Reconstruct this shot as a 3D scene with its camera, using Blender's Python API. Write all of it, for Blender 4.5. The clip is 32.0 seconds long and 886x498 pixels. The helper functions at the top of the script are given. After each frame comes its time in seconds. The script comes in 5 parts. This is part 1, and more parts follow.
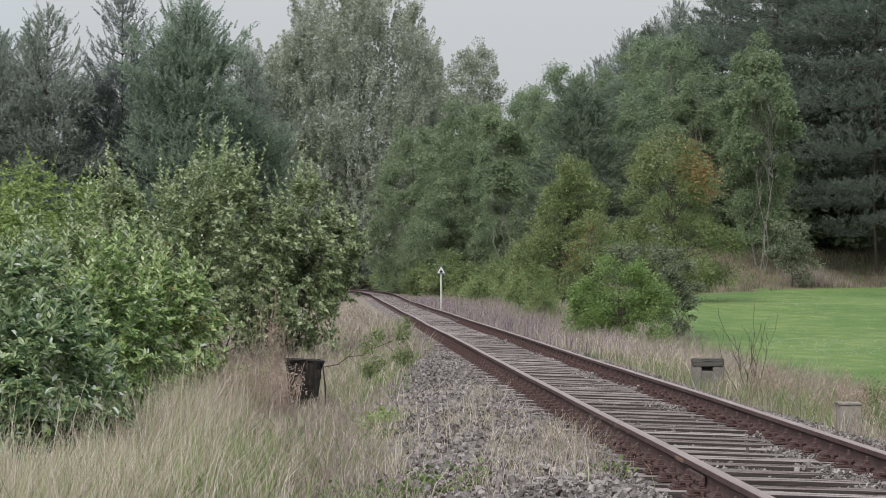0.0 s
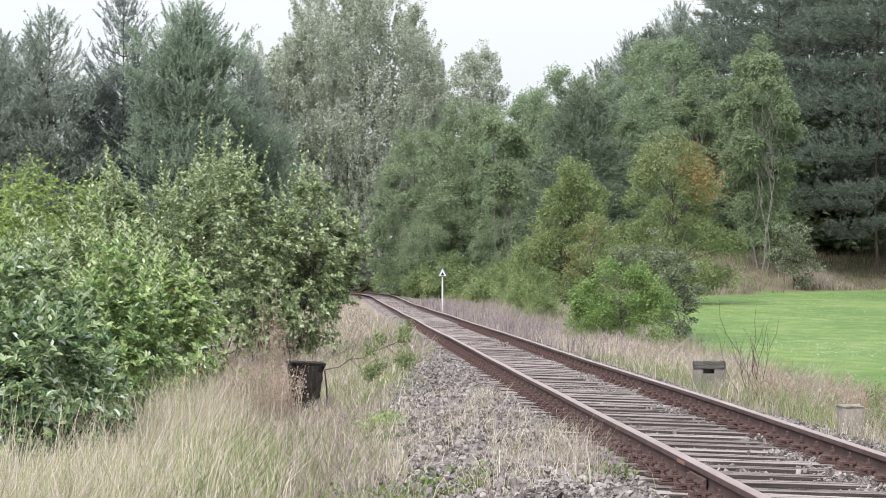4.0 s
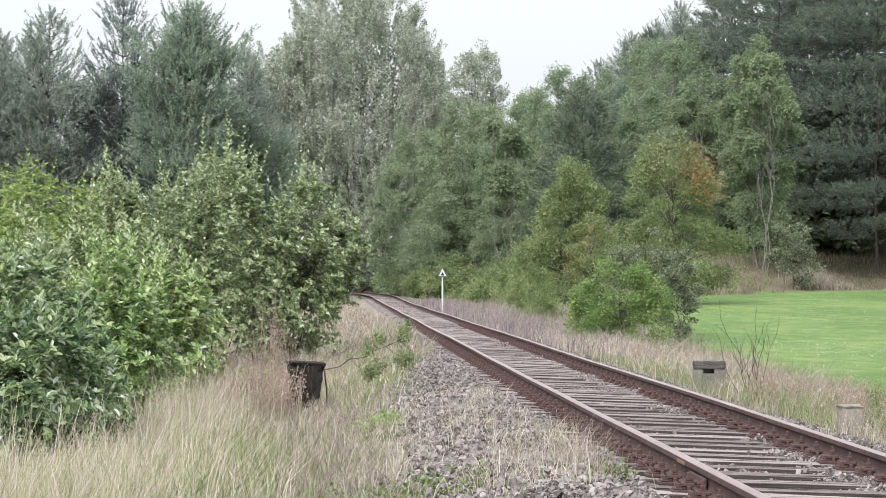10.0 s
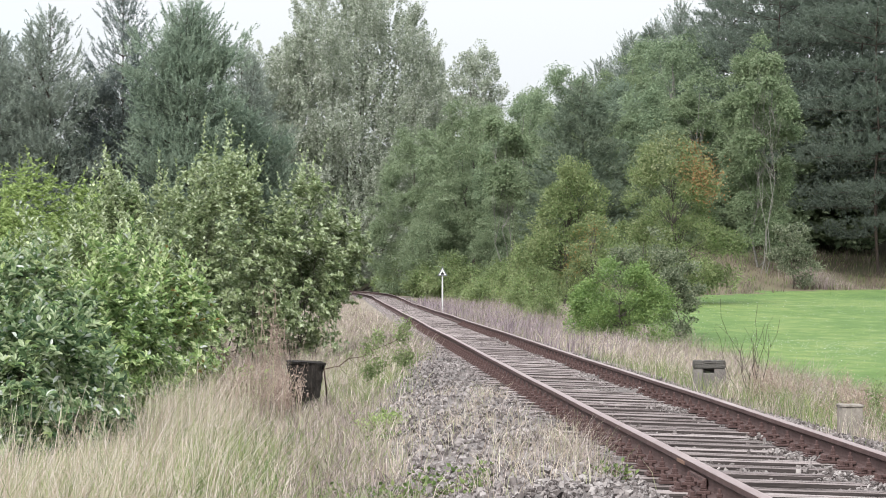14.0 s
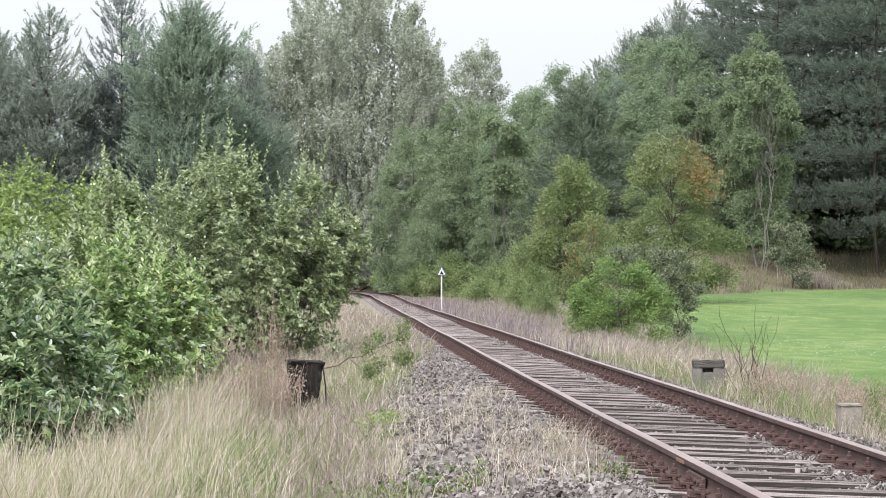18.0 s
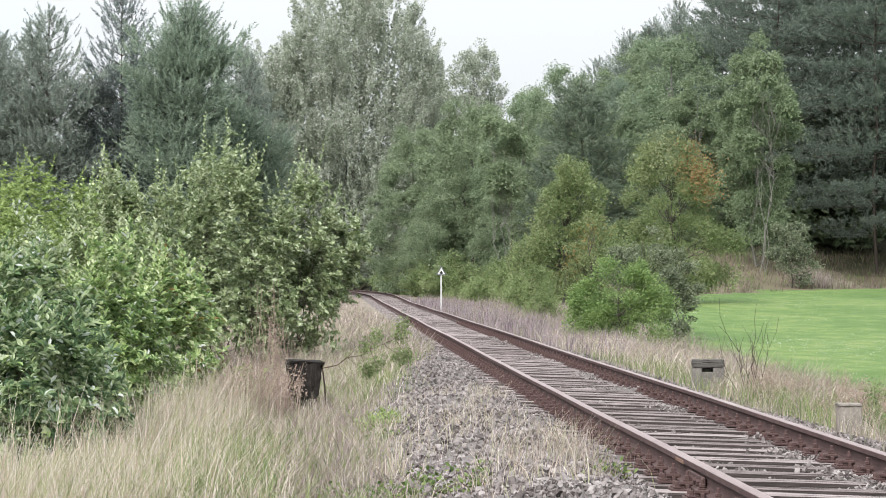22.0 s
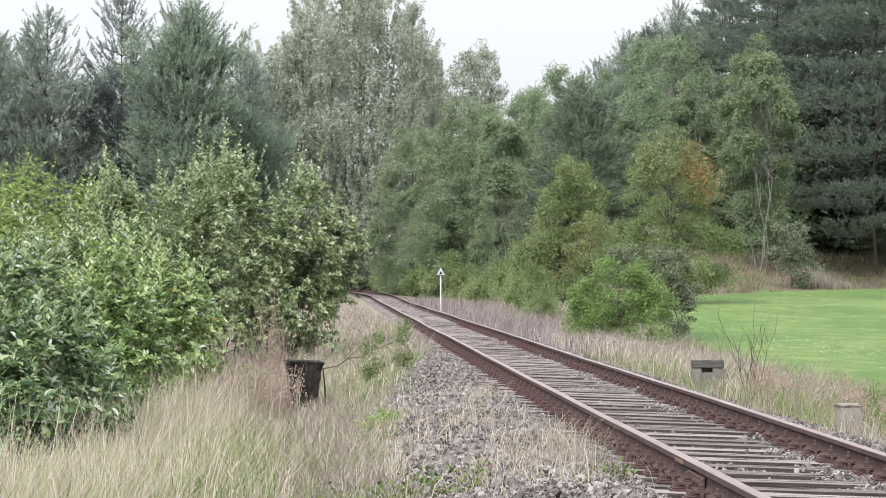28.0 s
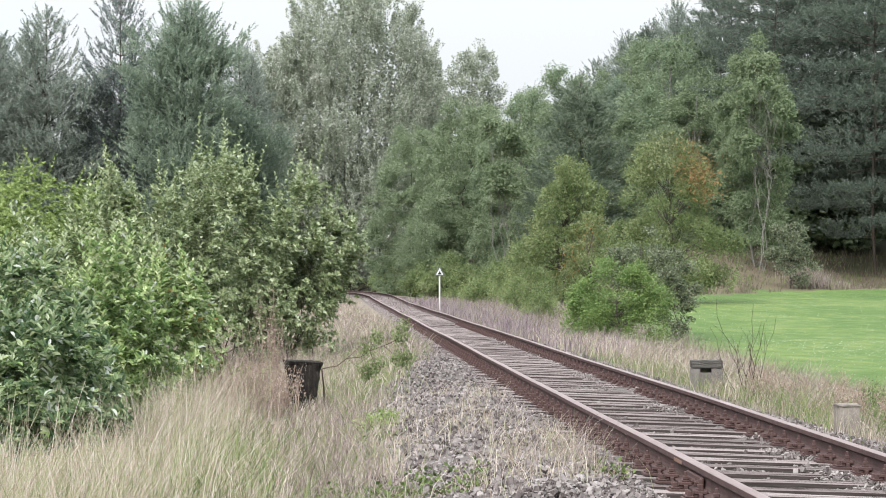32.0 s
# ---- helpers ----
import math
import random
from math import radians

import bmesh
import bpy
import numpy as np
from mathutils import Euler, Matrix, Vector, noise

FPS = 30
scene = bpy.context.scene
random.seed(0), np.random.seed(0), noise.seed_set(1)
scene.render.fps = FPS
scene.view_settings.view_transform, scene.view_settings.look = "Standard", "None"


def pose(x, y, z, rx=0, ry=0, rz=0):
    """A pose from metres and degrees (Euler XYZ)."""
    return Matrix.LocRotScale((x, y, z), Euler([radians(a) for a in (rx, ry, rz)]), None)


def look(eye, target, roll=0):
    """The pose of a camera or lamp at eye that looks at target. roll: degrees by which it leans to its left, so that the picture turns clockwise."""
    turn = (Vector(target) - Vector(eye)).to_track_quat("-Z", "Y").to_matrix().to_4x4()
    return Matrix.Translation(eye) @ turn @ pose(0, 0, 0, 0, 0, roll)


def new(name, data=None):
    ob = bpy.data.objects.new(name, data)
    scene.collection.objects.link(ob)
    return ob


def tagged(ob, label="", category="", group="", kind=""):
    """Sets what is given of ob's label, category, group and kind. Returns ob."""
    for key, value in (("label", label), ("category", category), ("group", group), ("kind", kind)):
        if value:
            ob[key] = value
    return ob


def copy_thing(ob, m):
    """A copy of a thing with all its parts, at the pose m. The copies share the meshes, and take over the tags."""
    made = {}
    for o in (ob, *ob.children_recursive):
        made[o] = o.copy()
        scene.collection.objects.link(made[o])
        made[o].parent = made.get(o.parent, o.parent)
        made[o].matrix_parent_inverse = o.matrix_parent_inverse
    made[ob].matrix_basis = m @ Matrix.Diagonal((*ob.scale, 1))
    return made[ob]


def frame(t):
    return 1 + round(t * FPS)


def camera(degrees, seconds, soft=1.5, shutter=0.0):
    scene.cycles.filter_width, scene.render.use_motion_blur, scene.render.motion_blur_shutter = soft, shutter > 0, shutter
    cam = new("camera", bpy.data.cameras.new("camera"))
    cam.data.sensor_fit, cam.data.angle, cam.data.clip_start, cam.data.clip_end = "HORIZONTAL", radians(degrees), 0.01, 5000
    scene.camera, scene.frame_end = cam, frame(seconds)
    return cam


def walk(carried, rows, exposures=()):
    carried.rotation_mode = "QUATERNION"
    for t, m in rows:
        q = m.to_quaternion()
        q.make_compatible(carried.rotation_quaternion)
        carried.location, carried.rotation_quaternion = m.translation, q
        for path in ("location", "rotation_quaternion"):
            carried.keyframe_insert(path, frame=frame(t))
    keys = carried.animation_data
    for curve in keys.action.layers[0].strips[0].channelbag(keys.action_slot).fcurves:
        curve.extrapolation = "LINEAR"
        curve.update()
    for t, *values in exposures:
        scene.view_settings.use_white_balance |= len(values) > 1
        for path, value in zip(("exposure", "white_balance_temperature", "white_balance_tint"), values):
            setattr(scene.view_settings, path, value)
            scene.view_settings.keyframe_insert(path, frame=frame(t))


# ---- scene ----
cam = camera(20.5, 32.0, soft=0.95)
EYE = (0.0, 0.0, 1.13)
GAIN = 1.1


def aim(yaw, lift):
    """The camera's pose: degrees to the right of the line, and degrees upward."""
    a, b = radians(yaw), radians(lift)
    way = Vector((math.sin(a) * math.cos(b), math.cos(a) * math.cos(b), math.sin(b)))
    return look(EYE, Vector(EYE) + way * 20)


YAW, LIFT, STEP = 2.470, 0.714, 0.013215
SHAKE = [(0.0, -2.5, -4.5), (0.5, -2.7, -4.1), (1.0, -1.8, -4.2), (1.2, -0.8, -2.5), (1.45, 0, 0), (6.0, 0, 0), (13.4, 0, 0),
         (14.0, 0, -1.0), (14.5, -0.2, -1.2), (16.5, -1.8, -1.8), (17.5, -1.5, -2.3), (18.5, -1.5, -1.8), (19.5, -1.8, -1.9),
         (20.3, -1.8, -2.8), (21.0, -3.0, -2.0), (21.5, -3.1, -2.4), (22.0, -2.2, -2.6), (22.5, -1.7, -1.9), (23.5, -1.6, -1.7),
         (24.0, -3.0, -2.0), (24.5, -3.6, -3.2), (25.5, -4.8, -3.3), (27.5, -3.6, -2.0), (28.0, -3.0, -1.8), (29.0, -4.2, -3.2),
         (29.5, -4.7, -3.1), (30.0, -4.8, -2.0), (31.0, -5.0, -1.5), (31.5, -6.0, -1.4), (32.0, -5.0, -1.6)]
walk(cam, [(t, aim(YAW - dx * STEP, LIFT + dy * STEP)) for t, dx, dy in SHAKE],
     exposures=[(0.0, GAIN - 0.72), (0.2, GAIN - 0.42), (0.4, GAIN - 0.05), (0.6, GAIN), (32.0, GAIN)])

# ---- light ----
world = bpy.data.worlds.new("sky")
scene.world = world
world.use_nodes = True
wt = world.node_tree
wt.nodes.clear()
sky = wt.nodes.new("ShaderNodeTexSky")
sky.sky_type, sky.sun_disc = "NISHITA", False
sky.sun_elevation, sky.sun_rotation = radians(39), radians(-151)
sky.dust_density, sky.air_density = 2.0, 1.0
clear = wt.nodes.new("ShaderNodeBackground")
clear.inputs[1].default_value = 0.12
cloud = wt.nodes.new("ShaderNodeBackground")
cloud.inputs[0].default_value = (0.92, 0.96, 1.0, 1)
tc = wt.nodes.new("ShaderNodeTexCoord")
wn = wt.nodes.new("ShaderNodeTexNoise")
wn.inputs["Scale"].default_value, wn.inputs["Detail"].default_value = 5.0, 5.0
wr = wt.nodes.new("ShaderNodeMapRange")
for i, v in ((1, 0.30), (2, 0.46), (3, 0.45), (4, 1.0)):
    wr.inputs[i].default_value = v
wm = wt.nodes.new("ShaderNodeMixShader")
wo = wt.nodes.new("ShaderNodeOutputWorld")
# An overcast sky, three times as bright overhead as at the horizon.
ws = wt.nodes.new("ShaderNodeSeparateXYZ")
wg = wt.nodes.new("ShaderNodeMapRange")
for i, v in ((1, 0.0), (2, 1.0), (3, 0.40), (4, 1.20)):
    wg.inputs[i].default_value = v
wt.links.new(tc.outputs["Generated"], ws.inputs[0])
wt.links.new(ws.outputs[2], wg.inputs[0])
wt.links.new(wg.outputs[0], cloud.inputs[1])
wt.links.new(tc.outputs["Generated"], wn.inputs["Vector"])
wt.links.new(wn.outputs["Fac"], wr.inputs[0])
wt.links.new(wr.outputs[0], wm.inputs[0])
wt.links.new(sky.outputs[0], clear.inputs[0])
wt.links.new(clear.outputs[0], wm.inputs[1])
wt.links.new(cloud.outputs[0], wm.inputs[2])
wt.links.new(wm.outputs[0], wo.inputs[0])
sun = new("sun", bpy.data.lights.new("sun", "SUN"))
sun.data.energy, sun.data.angle, sun.data.color = 2.6, radians(30), (1.0, 0.97, 0.92)
sun.matrix_world = look((-34, -62, 58), (0, 0, 0))

# ---- materials ----


def material(name, ramp, scale=4.0, fine=60.0, rough=0.85, bump=0.3, island=0.0, object_vary=0.0, metal=0.0, through_light=0.0,
             stretch=(1, 1, 1), spec=0.3, dist=0.01):
    """Noise at two scales through a colour ramp; island or object randomness shifts it."""
    m = bpy.data.materials.new(name)
    m.use_nodes = True
    nt = m.node_tree
    b = nt.nodes["Principled BSDF"]
    b.inputs["Roughness"].default_value, b.inputs["Metallic"].default_value = rough, metal
    b.inputs["Specular IOR Level"].default_value = spec
    co = nt.nodes.new("ShaderNodeTexCoord")
    mp = nt.nodes.new("ShaderNodeMapping")
    mp.inputs["Scale"].default_value = stretch
    nt.links.new(co.outputs["Object"], mp.inputs[0])
    n1, n2 = nt.nodes.new("ShaderNodeTexNoise"), nt.nodes.new("ShaderNodeTexNoise")
    n1.inputs["Scale"].default_value, n2.inputs["Scale"].default_value = scale, fine
    n1.inputs["Detail"].default_value = n2.inputs["Detail"].default_value = 4
    for n in (n1, n2):
        nt.links.new(mp.outputs[0], n.inputs["Vector"])
    total = nt.nodes.new("ShaderNodeMath")
    total.operation = "MULTIPLY_ADD"
    total.inputs[1].default_value, total.inputs[2].default_value = 0.45, 0.0
    nt.links.new(n2.outputs["Fac"], total.inputs[0])
    add = nt.nodes.new("ShaderNodeMath")
    add.operation = "MULTIPLY_ADD"
    add.inputs[1].default_value = 0.55
    nt.links.new(n1.outputs["Fac"], add.inputs[0])
    nt.links.new(total.outputs[0], add.inputs[2])
    out = add.outputs[0]
    for amount, node, sock in ((island, "ShaderNodeNewGeometry", "Random Per Island"), (object_vary, "ShaderNodeObjectInfo", "Random")):
        if amount:
            g = nt.nodes.new(node)
            mm = nt.nodes.new("ShaderNodeMath")
            mm.operation = "MULTIPLY_ADD"
            mm.inputs[1].default_value = amount
            sub = nt.nodes.new("ShaderNodeMath")
            sub.operation = "SUBTRACT"
            sub.inputs[1].default_value = 0.5
            nt.links.new(g.outputs[sock], sub.inputs[0])
            nt.links.new(sub.outputs[0], mm.inputs[0])
            nt.links.new(out, mm.inputs[2])
            out = mm.outputs[0]
    cr = nt.nodes.new("ShaderNodeValToRGB")
    el = cr.color_ramp.elements
    lo, hi = 0.25, 0.75
    for i, c in enumerate(ramp):
        p = lo + (hi - lo) * i / max(1, len(ramp) - 1)
        e = el[i] if i < 2 else el.new(p)
        e.color = (*c, 1)
    for i, e in enumerate(sorted(range(len(ramp)))):
        el[i].position = lo + (hi - lo) * i / max(1, len(ramp) - 1)
        el[i].color = (*ramp[i], 1)
    nt.links.new(out, cr.inputs[0])
    nt.links.new(cr.outputs[0], b.inputs["Base Color"])
    if bump:
        bp = nt.nodes.new("ShaderNodeBump")
        bp.inputs["Strength"].default_value, bp.inputs["Distance"].default_value = bump, dist
        nt.links.new(n2.outputs["Fac"], bp.inputs["Height"])
        nt.links.new(bp.outputs[0], b.inputs["Normal"])
    if through_light:
        tr = nt.nodes.new("ShaderNodeBsdfTranslucent")
        mx = nt.nodes.new("ShaderNodeMixShader")
        mx.inputs[0].default_value = through_light
        nt.links.new(cr.outputs[0], tr.inputs[0])
        nt.links.new(b.outputs[0], mx.inputs[1])
        nt.links.new(tr.outputs[0], mx.inputs[2])
        nt.links.new(mx.outputs[0], nt.nodes["Material Output"].inputs[0])
    return m


def leaf_material(name, ramp, island=0.5, scale=0.5, light=0.4, rough=0.45, spec=0.4):
    ramp = [(a * 1.02, b, c * (1.17 if scale < 0.7 else 1.14)) for a, b, c in ramp]
    return material(name, ramp, scale=scale, fine=scale * 6, rough=rough, bump=0, island=island, through_light=light, spec=spec)


M = {}
M["soil"] = material("dry_verge_soil", [(0.092, 0.075, 0.057), (0.156, 0.131, 0.103), (0.22, 0.188, 0.153), (0.099, 0.106, 0.053)], 0.6, 18, 0.95, 0.6, dist=0.03)
M["meadow"] = material("meadow_grass", [(0.020, 0.062, 0.008), (0.078, 0.136, 0.031), (0.205, 0.240, 0.085)], 0.16, 1.6, 0.9, 0.6, stretch=(1, 0.45, 1), dist=0.04)
M["floor"] = material("forest_floor", [(0.025, 0.025, 0.014), (0.05, 0.046, 0.025), (0.035, 0.05, 0.018)], 0.4, 8, 0.95, 0.6, dist=0.04)
M["bank"] = material("dry_bank", [(0.072, 0.060, 0.037), (0.121, 0.099, 0.066), (0.072, 0.084, 0.037)], 0.4, 8, 0.95, 0.6, dist=0.04)
M["bed"] = material("ballast_bed", [(0.077, 0.066, 0.064), (0.133, 0.118, 0.113), (0.200, 0.182, 0.179)], 3, 45, 0.95, 0.9, dist=0.03)
M["stone"] = material("ballast_stone", [(0.060, 0.051, 0.050), (0.124, 0.108, 0.106), (0.188, 0.168, 0.165), (0.27, 0.247, 0.242)], 2, 40, 0.9, 0.4, island=0.55)
M["stone1"] = material("ballast_stone_loose", [(0.060, 0.051, 0.050), (0.124, 0.108, 0.106), (0.188, 0.168, 0.165), (0.27, 0.247, 0.242)], 2, 40, 0.9, 0.4, object_vary=0.5)
M["sleeper"] = material("weathered_sleeper_wood", [(0.115, 0.094, 0.092), (0.20, 0.168, 0.165), (0.30, 0.26, 0.255)], 4, 40, 0.9, 1.0,
                        object_vary=0.35, stretch=(0.25, 3, 3), dist=0.012)
# Sleeper sides and split walls: the shade between sleepers is put into this colour.
M["sleeperside"] = material("shade_tinted_sleeper_side", [(0.016, 0.013, 0.0125), (0.038, 0.031, 0.030), (0.075, 0.063, 0.061)], 3, 30, 0.95, 1.0, stretch=(0.25, 3, 3), dist=0.012)
M["deadstem"] = leaf_material("purple_grey_stem", [(0.098, 0.077, 0.077), (0.179, 0.147, 0.143), (0.277, 0.237, 0.221)], 0.7, 0.5, 0.1, 0.9)
M["rust"] = material("rusty_steel", [(0.035, 0.021, 0.021), (0.070, 0.042, 0.040), (0.107, 0.068, 0.064)], 6, 90, 0.85, 0.4, metal=0.1, dist=0.004)
M["railtop"] = material("worn_rail_head", [(0.159, 0.114, 0.109), (0.239, 0.184, 0.180), (0.318, 0.258, 0.255)], 5, 70, 0.5, 0.15, metal=0.35,
                        stretch=(1, 0.15, 1), dist=0.002)
M["freshrust"] = material("orange_rust", [(0.128, 0.071, 0.05), (0.213, 0.135, 0.099)], 20, 90, 0.85, 0.3)
M["concrete"] = material("weathered_concrete", [(0.075, 0.068, 0.064), (0.145, 0.133, 0.126), (0.215, 0.20, 0.187)], 5, 60, 0.92, 0.7, dist=0.01)
M["paleconcrete"] = material("pale_stained_concrete", [(0.10, 0.088, 0.078), (0.205, 0.185, 0.165), (0.29, 0.265, 0.235)], 7, 45, 0.92, 0.7, dist=0.01)
M["darkconcrete"] = material("damp_dark_concrete", [(0.03, 0.028, 0.027), (0.07, 0.066, 0.062), (0.13, 0.125, 0.115)], 5, 60, 0.92, 0.7, dist=0.01)
M["tar"] = material("tarred_old_wood", [(0.004, 0.004, 0.004), (0.016, 0.013, 0.011), (0.067, 0.057, 0.05)], 9, 70, 0.85, 1.0, stretch=(4, 4, 0.6), dist=0.015)
M["white"] = material("white_paint", [(0.391, 0.398, 0.398), (0.525, 0.532, 0.532)], 6, 60, 0.6, 0.1)
M["grey"] = material("weathered_dark_paint", [(0.071, 0.082, 0.085), (0.121, 0.135, 0.138)], 6, 60, 0.6, 0.1)
M["black"] = material("black_paint", [(0.011, 0.011, 0.012), (0.021, 0.021, 0.021)], 6, 60, 0.6, 0.1)
M["bark"] = material("grey_bark", [(0.035, 0.032, 0.028), (0.085, 0.075, 0.064), (0.135, 0.121, 0.106)], 2, 20, 0.95, 0.8, stretch=(3, 3, 0.6), dist=0.03)
M["pinebark"] = material("pine_bark", [(0.025, 0.021, 0.018), (0.057, 0.045, 0.038), (0.092, 0.071, 0.057)], 2, 20, 0.95, 0.8, stretch=(3, 3, 0.6), dist=0.03)
M["birchbark"] = material("birch_bark", [(0.05, 0.046, 0.042), (0.17, 0.165, 0.15), (0.25, 0.245, 0.225)], 3, 14, 0.85, 0.5, stretch=(0.5, 0.5, 3), dist=0.02)
M["twig"] = material("brown_twig", [(0.043, 0.03, 0.023), (0.092, 0.064, 0.05), (0.135, 0.099, 0.078)], 5, 40, 0.9, 0.3)
M["straw"] = leaf_material("straw_grass", [(0.280, 0.230, 0.155), (0.459, 0.392, 0.293), (0.582, 0.521, 0.425), (0.280, 0.302, 0.149)], 0.7, 0.8, 0.25, 0.8)
M["pinkgrass"] = leaf_material("faded_pink_grass", [(0.14, 0.11, 0.088), (0.25, 0.205, 0.165), (0.35, 0.30, 0.245), (0.19, 0.20, 0.105)], 0.7, 0.5, 0.25, 0.8)
M["bankgrass"] = leaf_material("brown_bank_grass", [(0.078, 0.058, 0.041), (0.136, 0.105, 0.076), (0.195, 0.160, 0.117), (0.094, 0.105, 0.051)], 0.7, 0.5, 0.25, 0.8)
M["greengrass"] = leaf_material("green_grass", [(0.064, 0.106, 0.025), (0.121, 0.177, 0.05), (0.192, 0.234, 0.078)], 0.6, 0.8, 0.3, 0.7)
M["meadowblade"] = leaf_material("meadow_blades", [(0.134, 0.203, 0.056), (0.189, 0.273, 0.081), (0.248, 0.325, 0.114)], 0.6, 0.3, 0.3, 0.7)
M["clover"] = leaf_material("white_clover", [(0.386, 0.422, 0.352), (0.527, 0.549, 0.492)], 0.3, 2, 0.2, 0.8)
M["brownweed"] = leaf_material("brown_weed", [(0.165, 0.120, 0.090), (0.29, 0.225, 0.165), (0.42, 0.345, 0.26)], 0.6, 1, 0.2, 0.85)
M["oakleaf"] = leaf_material("deep_green_leaf", [(0.120, 0.198, 0.070), (0.228, 0.342, 0.111), (0.360, 0.468, 0.182), (0.553, 0.626, 0.338)], 0.55, 1.2)
M["sallow"] = leaf_material("grey_green_leaf", [(0.123, 0.176, 0.073), (0.215, 0.278, 0.118), (0.330, 0.396, 0.193), (0.506, 0.572, 0.363)], 0.55, 1.0)
M["silver"] = leaf_material("silvery_leaf_underside", [(0.40, 0.46, 0.35), (0.52, 0.57, 0.46), (0.62, 0.66, 0.56)], 0.5, 1.0)
M["yellowgreen"] = leaf_material("yellow_green_leaf", [(0.140, 0.209, 0.055), (0.243, 0.333, 0.098), (0.356, 0.441, 0.163)], 0.6, 0.8)
M["brightoak"] = leaf_material("bright_green_leaf", [(0.105, 0.175, 0.048), (0.160, 0.248, 0.072), (0.235, 0.318, 0.105)], 0.35, 0.8)
M["olive"] = leaf_material("olive_green_leaf", [(0.092, 0.127, 0.050), (0.151, 0.200, 0.077), (0.232, 0.283, 0.119), (0.324, 0.362, 0.184)], 0.22, 0.6, rough=0.7, spec=0.15)
M["aspen"] = leaf_material("grey_aspen_leaf", [(0.089, 0.116, 0.063), (0.158, 0.189, 0.105), (0.252, 0.284, 0.179)], 0.6, 0.8, rough=0.7, spec=0.15)
M["autumn"] = leaf_material("rust_orange_leaf", [(0.18, 0.108, 0.045), (0.288, 0.171, 0.077), (0.288, 0.243, 0.099)], 0.7, 0.8, rough=0.7, spec=0.15)
M["pale"] = leaf_material("pale_yellow_green_leaf", [(0.112, 0.139, 0.053), (0.195, 0.225, 0.094), (0.300, 0.323, 0.173)], 0.6, 0.8, rough=0.7, spec=0.15)
M["turning"] = leaf_material("yellowing_leaf", [(0.122, 0.112, 0.030), (0.225, 0.173, 0.052), (0.281, 0.190, 0.078)], 0.7, 0.8, rough=0.7, spec=0.15)
M["poplar"] = leaf_material("silver_poplar_leaf", [(0.150, 0.185, 0.115), (0.25, 0.292, 0.186), (0.38, 0.42, 0.30), (0.58, 0.61, 0.49)], 0.35, 0.35, rough=0.7, spec=0.15)
M["birch"] = leaf_material("birch_leaf", [(0.122, 0.176, 0.094), (0.189, 0.254, 0.135), (0.270, 0.338, 0.191)], 0.40, 0.3, rough=0.7, spec=0.15)
M["birchlight"] = leaf_material("light_birch_leaf", [(0.121, 0.173, 0.083), (0.180, 0.239, 0.118), (0.254, 0.309, 0.173)], 0.40, 0.3, rough=0.7, spec=0.15)
M["birchdark"] = leaf_material("shaded_alder_leaf", [(0.128, 0.180, 0.092), (0.199, 0.258, 0.133), (0.285, 0.344, 0.195)], 0.40, 0.3, rough=0.7, spec=0.15)
M["needle"] = leaf_material("pine_needles", [(0.138, 0.171, 0.127), (0.215, 0.258, 0.190), (0.315, 0.353, 0.262)], 0.15, 0.4, 0.25, 0.75, 0.12)
M["needledark"] = leaf_material("dark_pine_needles", [(0.071, 0.095, 0.069), (0.123, 0.156, 0.110), (0.194, 0.227, 0.162)], 0.15, 0.4, 0.25, 0.75, 0.12)
M["needledeep"] = leaf_material("deep_pine_needles", [(0.097, 0.124, 0.103), (0.151, 0.184, 0.151), (0.230, 0.258, 0.209)], 0.15, 0.4, 0.25, 0.75, 0.12)
M["needlemid"] = leaf_material("mid_pine_needles", [(0.090, 0.124, 0.078), (0.148, 0.190, 0.120), (0.228, 0.268, 0.172)], 0.15, 0.4, 0.25, 0.75, 0.12)
M["deepoak"] = leaf_material("deep_shaded_green_leaf", [(0.075, 0.132, 0.060), (0.144, 0.224, 0.090), (0.241, 0.322, 0.144), (0.391, 0.460, 0.265)], 0.55, 1.2)
M["needleblue"] = leaf_material("blue_green_needles", [(0.126, 0.178, 0.120), (0.204, 0.268, 0.175), (0.309, 0.372, 0.246)], 0.15, 0.4, 0.25, 0.75, 0.12)

# ---- building blocks ----
rng = np.random.default_rng(7)


def fast_mesh(name, verts, quads, mats, mat_index=None, smooth=False):
    """A mesh from an (n, 3) array and an (m, k) array of faces with k corners each."""
    me = bpy.data.meshes.new(name)
    v, q = np.asarray(verts, np.float32), np.asarray(quads, np.int32)
    m, k = q.shape
    me.vertices.add(len(v))
    me.vertices.foreach_set("co", v.ravel())
    me.loops.add(m * k)
    me.loops.foreach_set("vertex_index", q.ravel())
    me.polygons.add(m)
    me.polygons.foreach_set("loop_start", np.arange(0, m * k, k, dtype=np.int32))
    for x in mats:
        me.materials.append(x)
    if mat_index is not None:
        me.polygons.foreach_set("material_index", np.asarray(mat_index, np.int32))
    me.polygons.foreach_set("use_smooth", np.full(m, smooth))
    me.update(calc_edges=True)
    me.validate()
    return me


def part(name, mesh, parent=None, m=None, label=""):
    ob = new(name, mesh)
    if parent:
        ob.parent = parent
    if m is not None:
        ob.matrix_basis = m
    return tagged(ob, label)


def bm_mesh(name, bm, mats, smooth=False):
    me = bpy.data.meshes.new(name)
    bmesh.ops.recalc_face_normals(bm, faces=bm.faces)
    bm.to_mesh(me)
    bm.free()
    for x in mats if isinstance(mats, (list, tuple)) else [mats]:
        me.materials.append(x)
    if smooth:
        for p in me.polygons:
            p.use_smooth = True
    return me


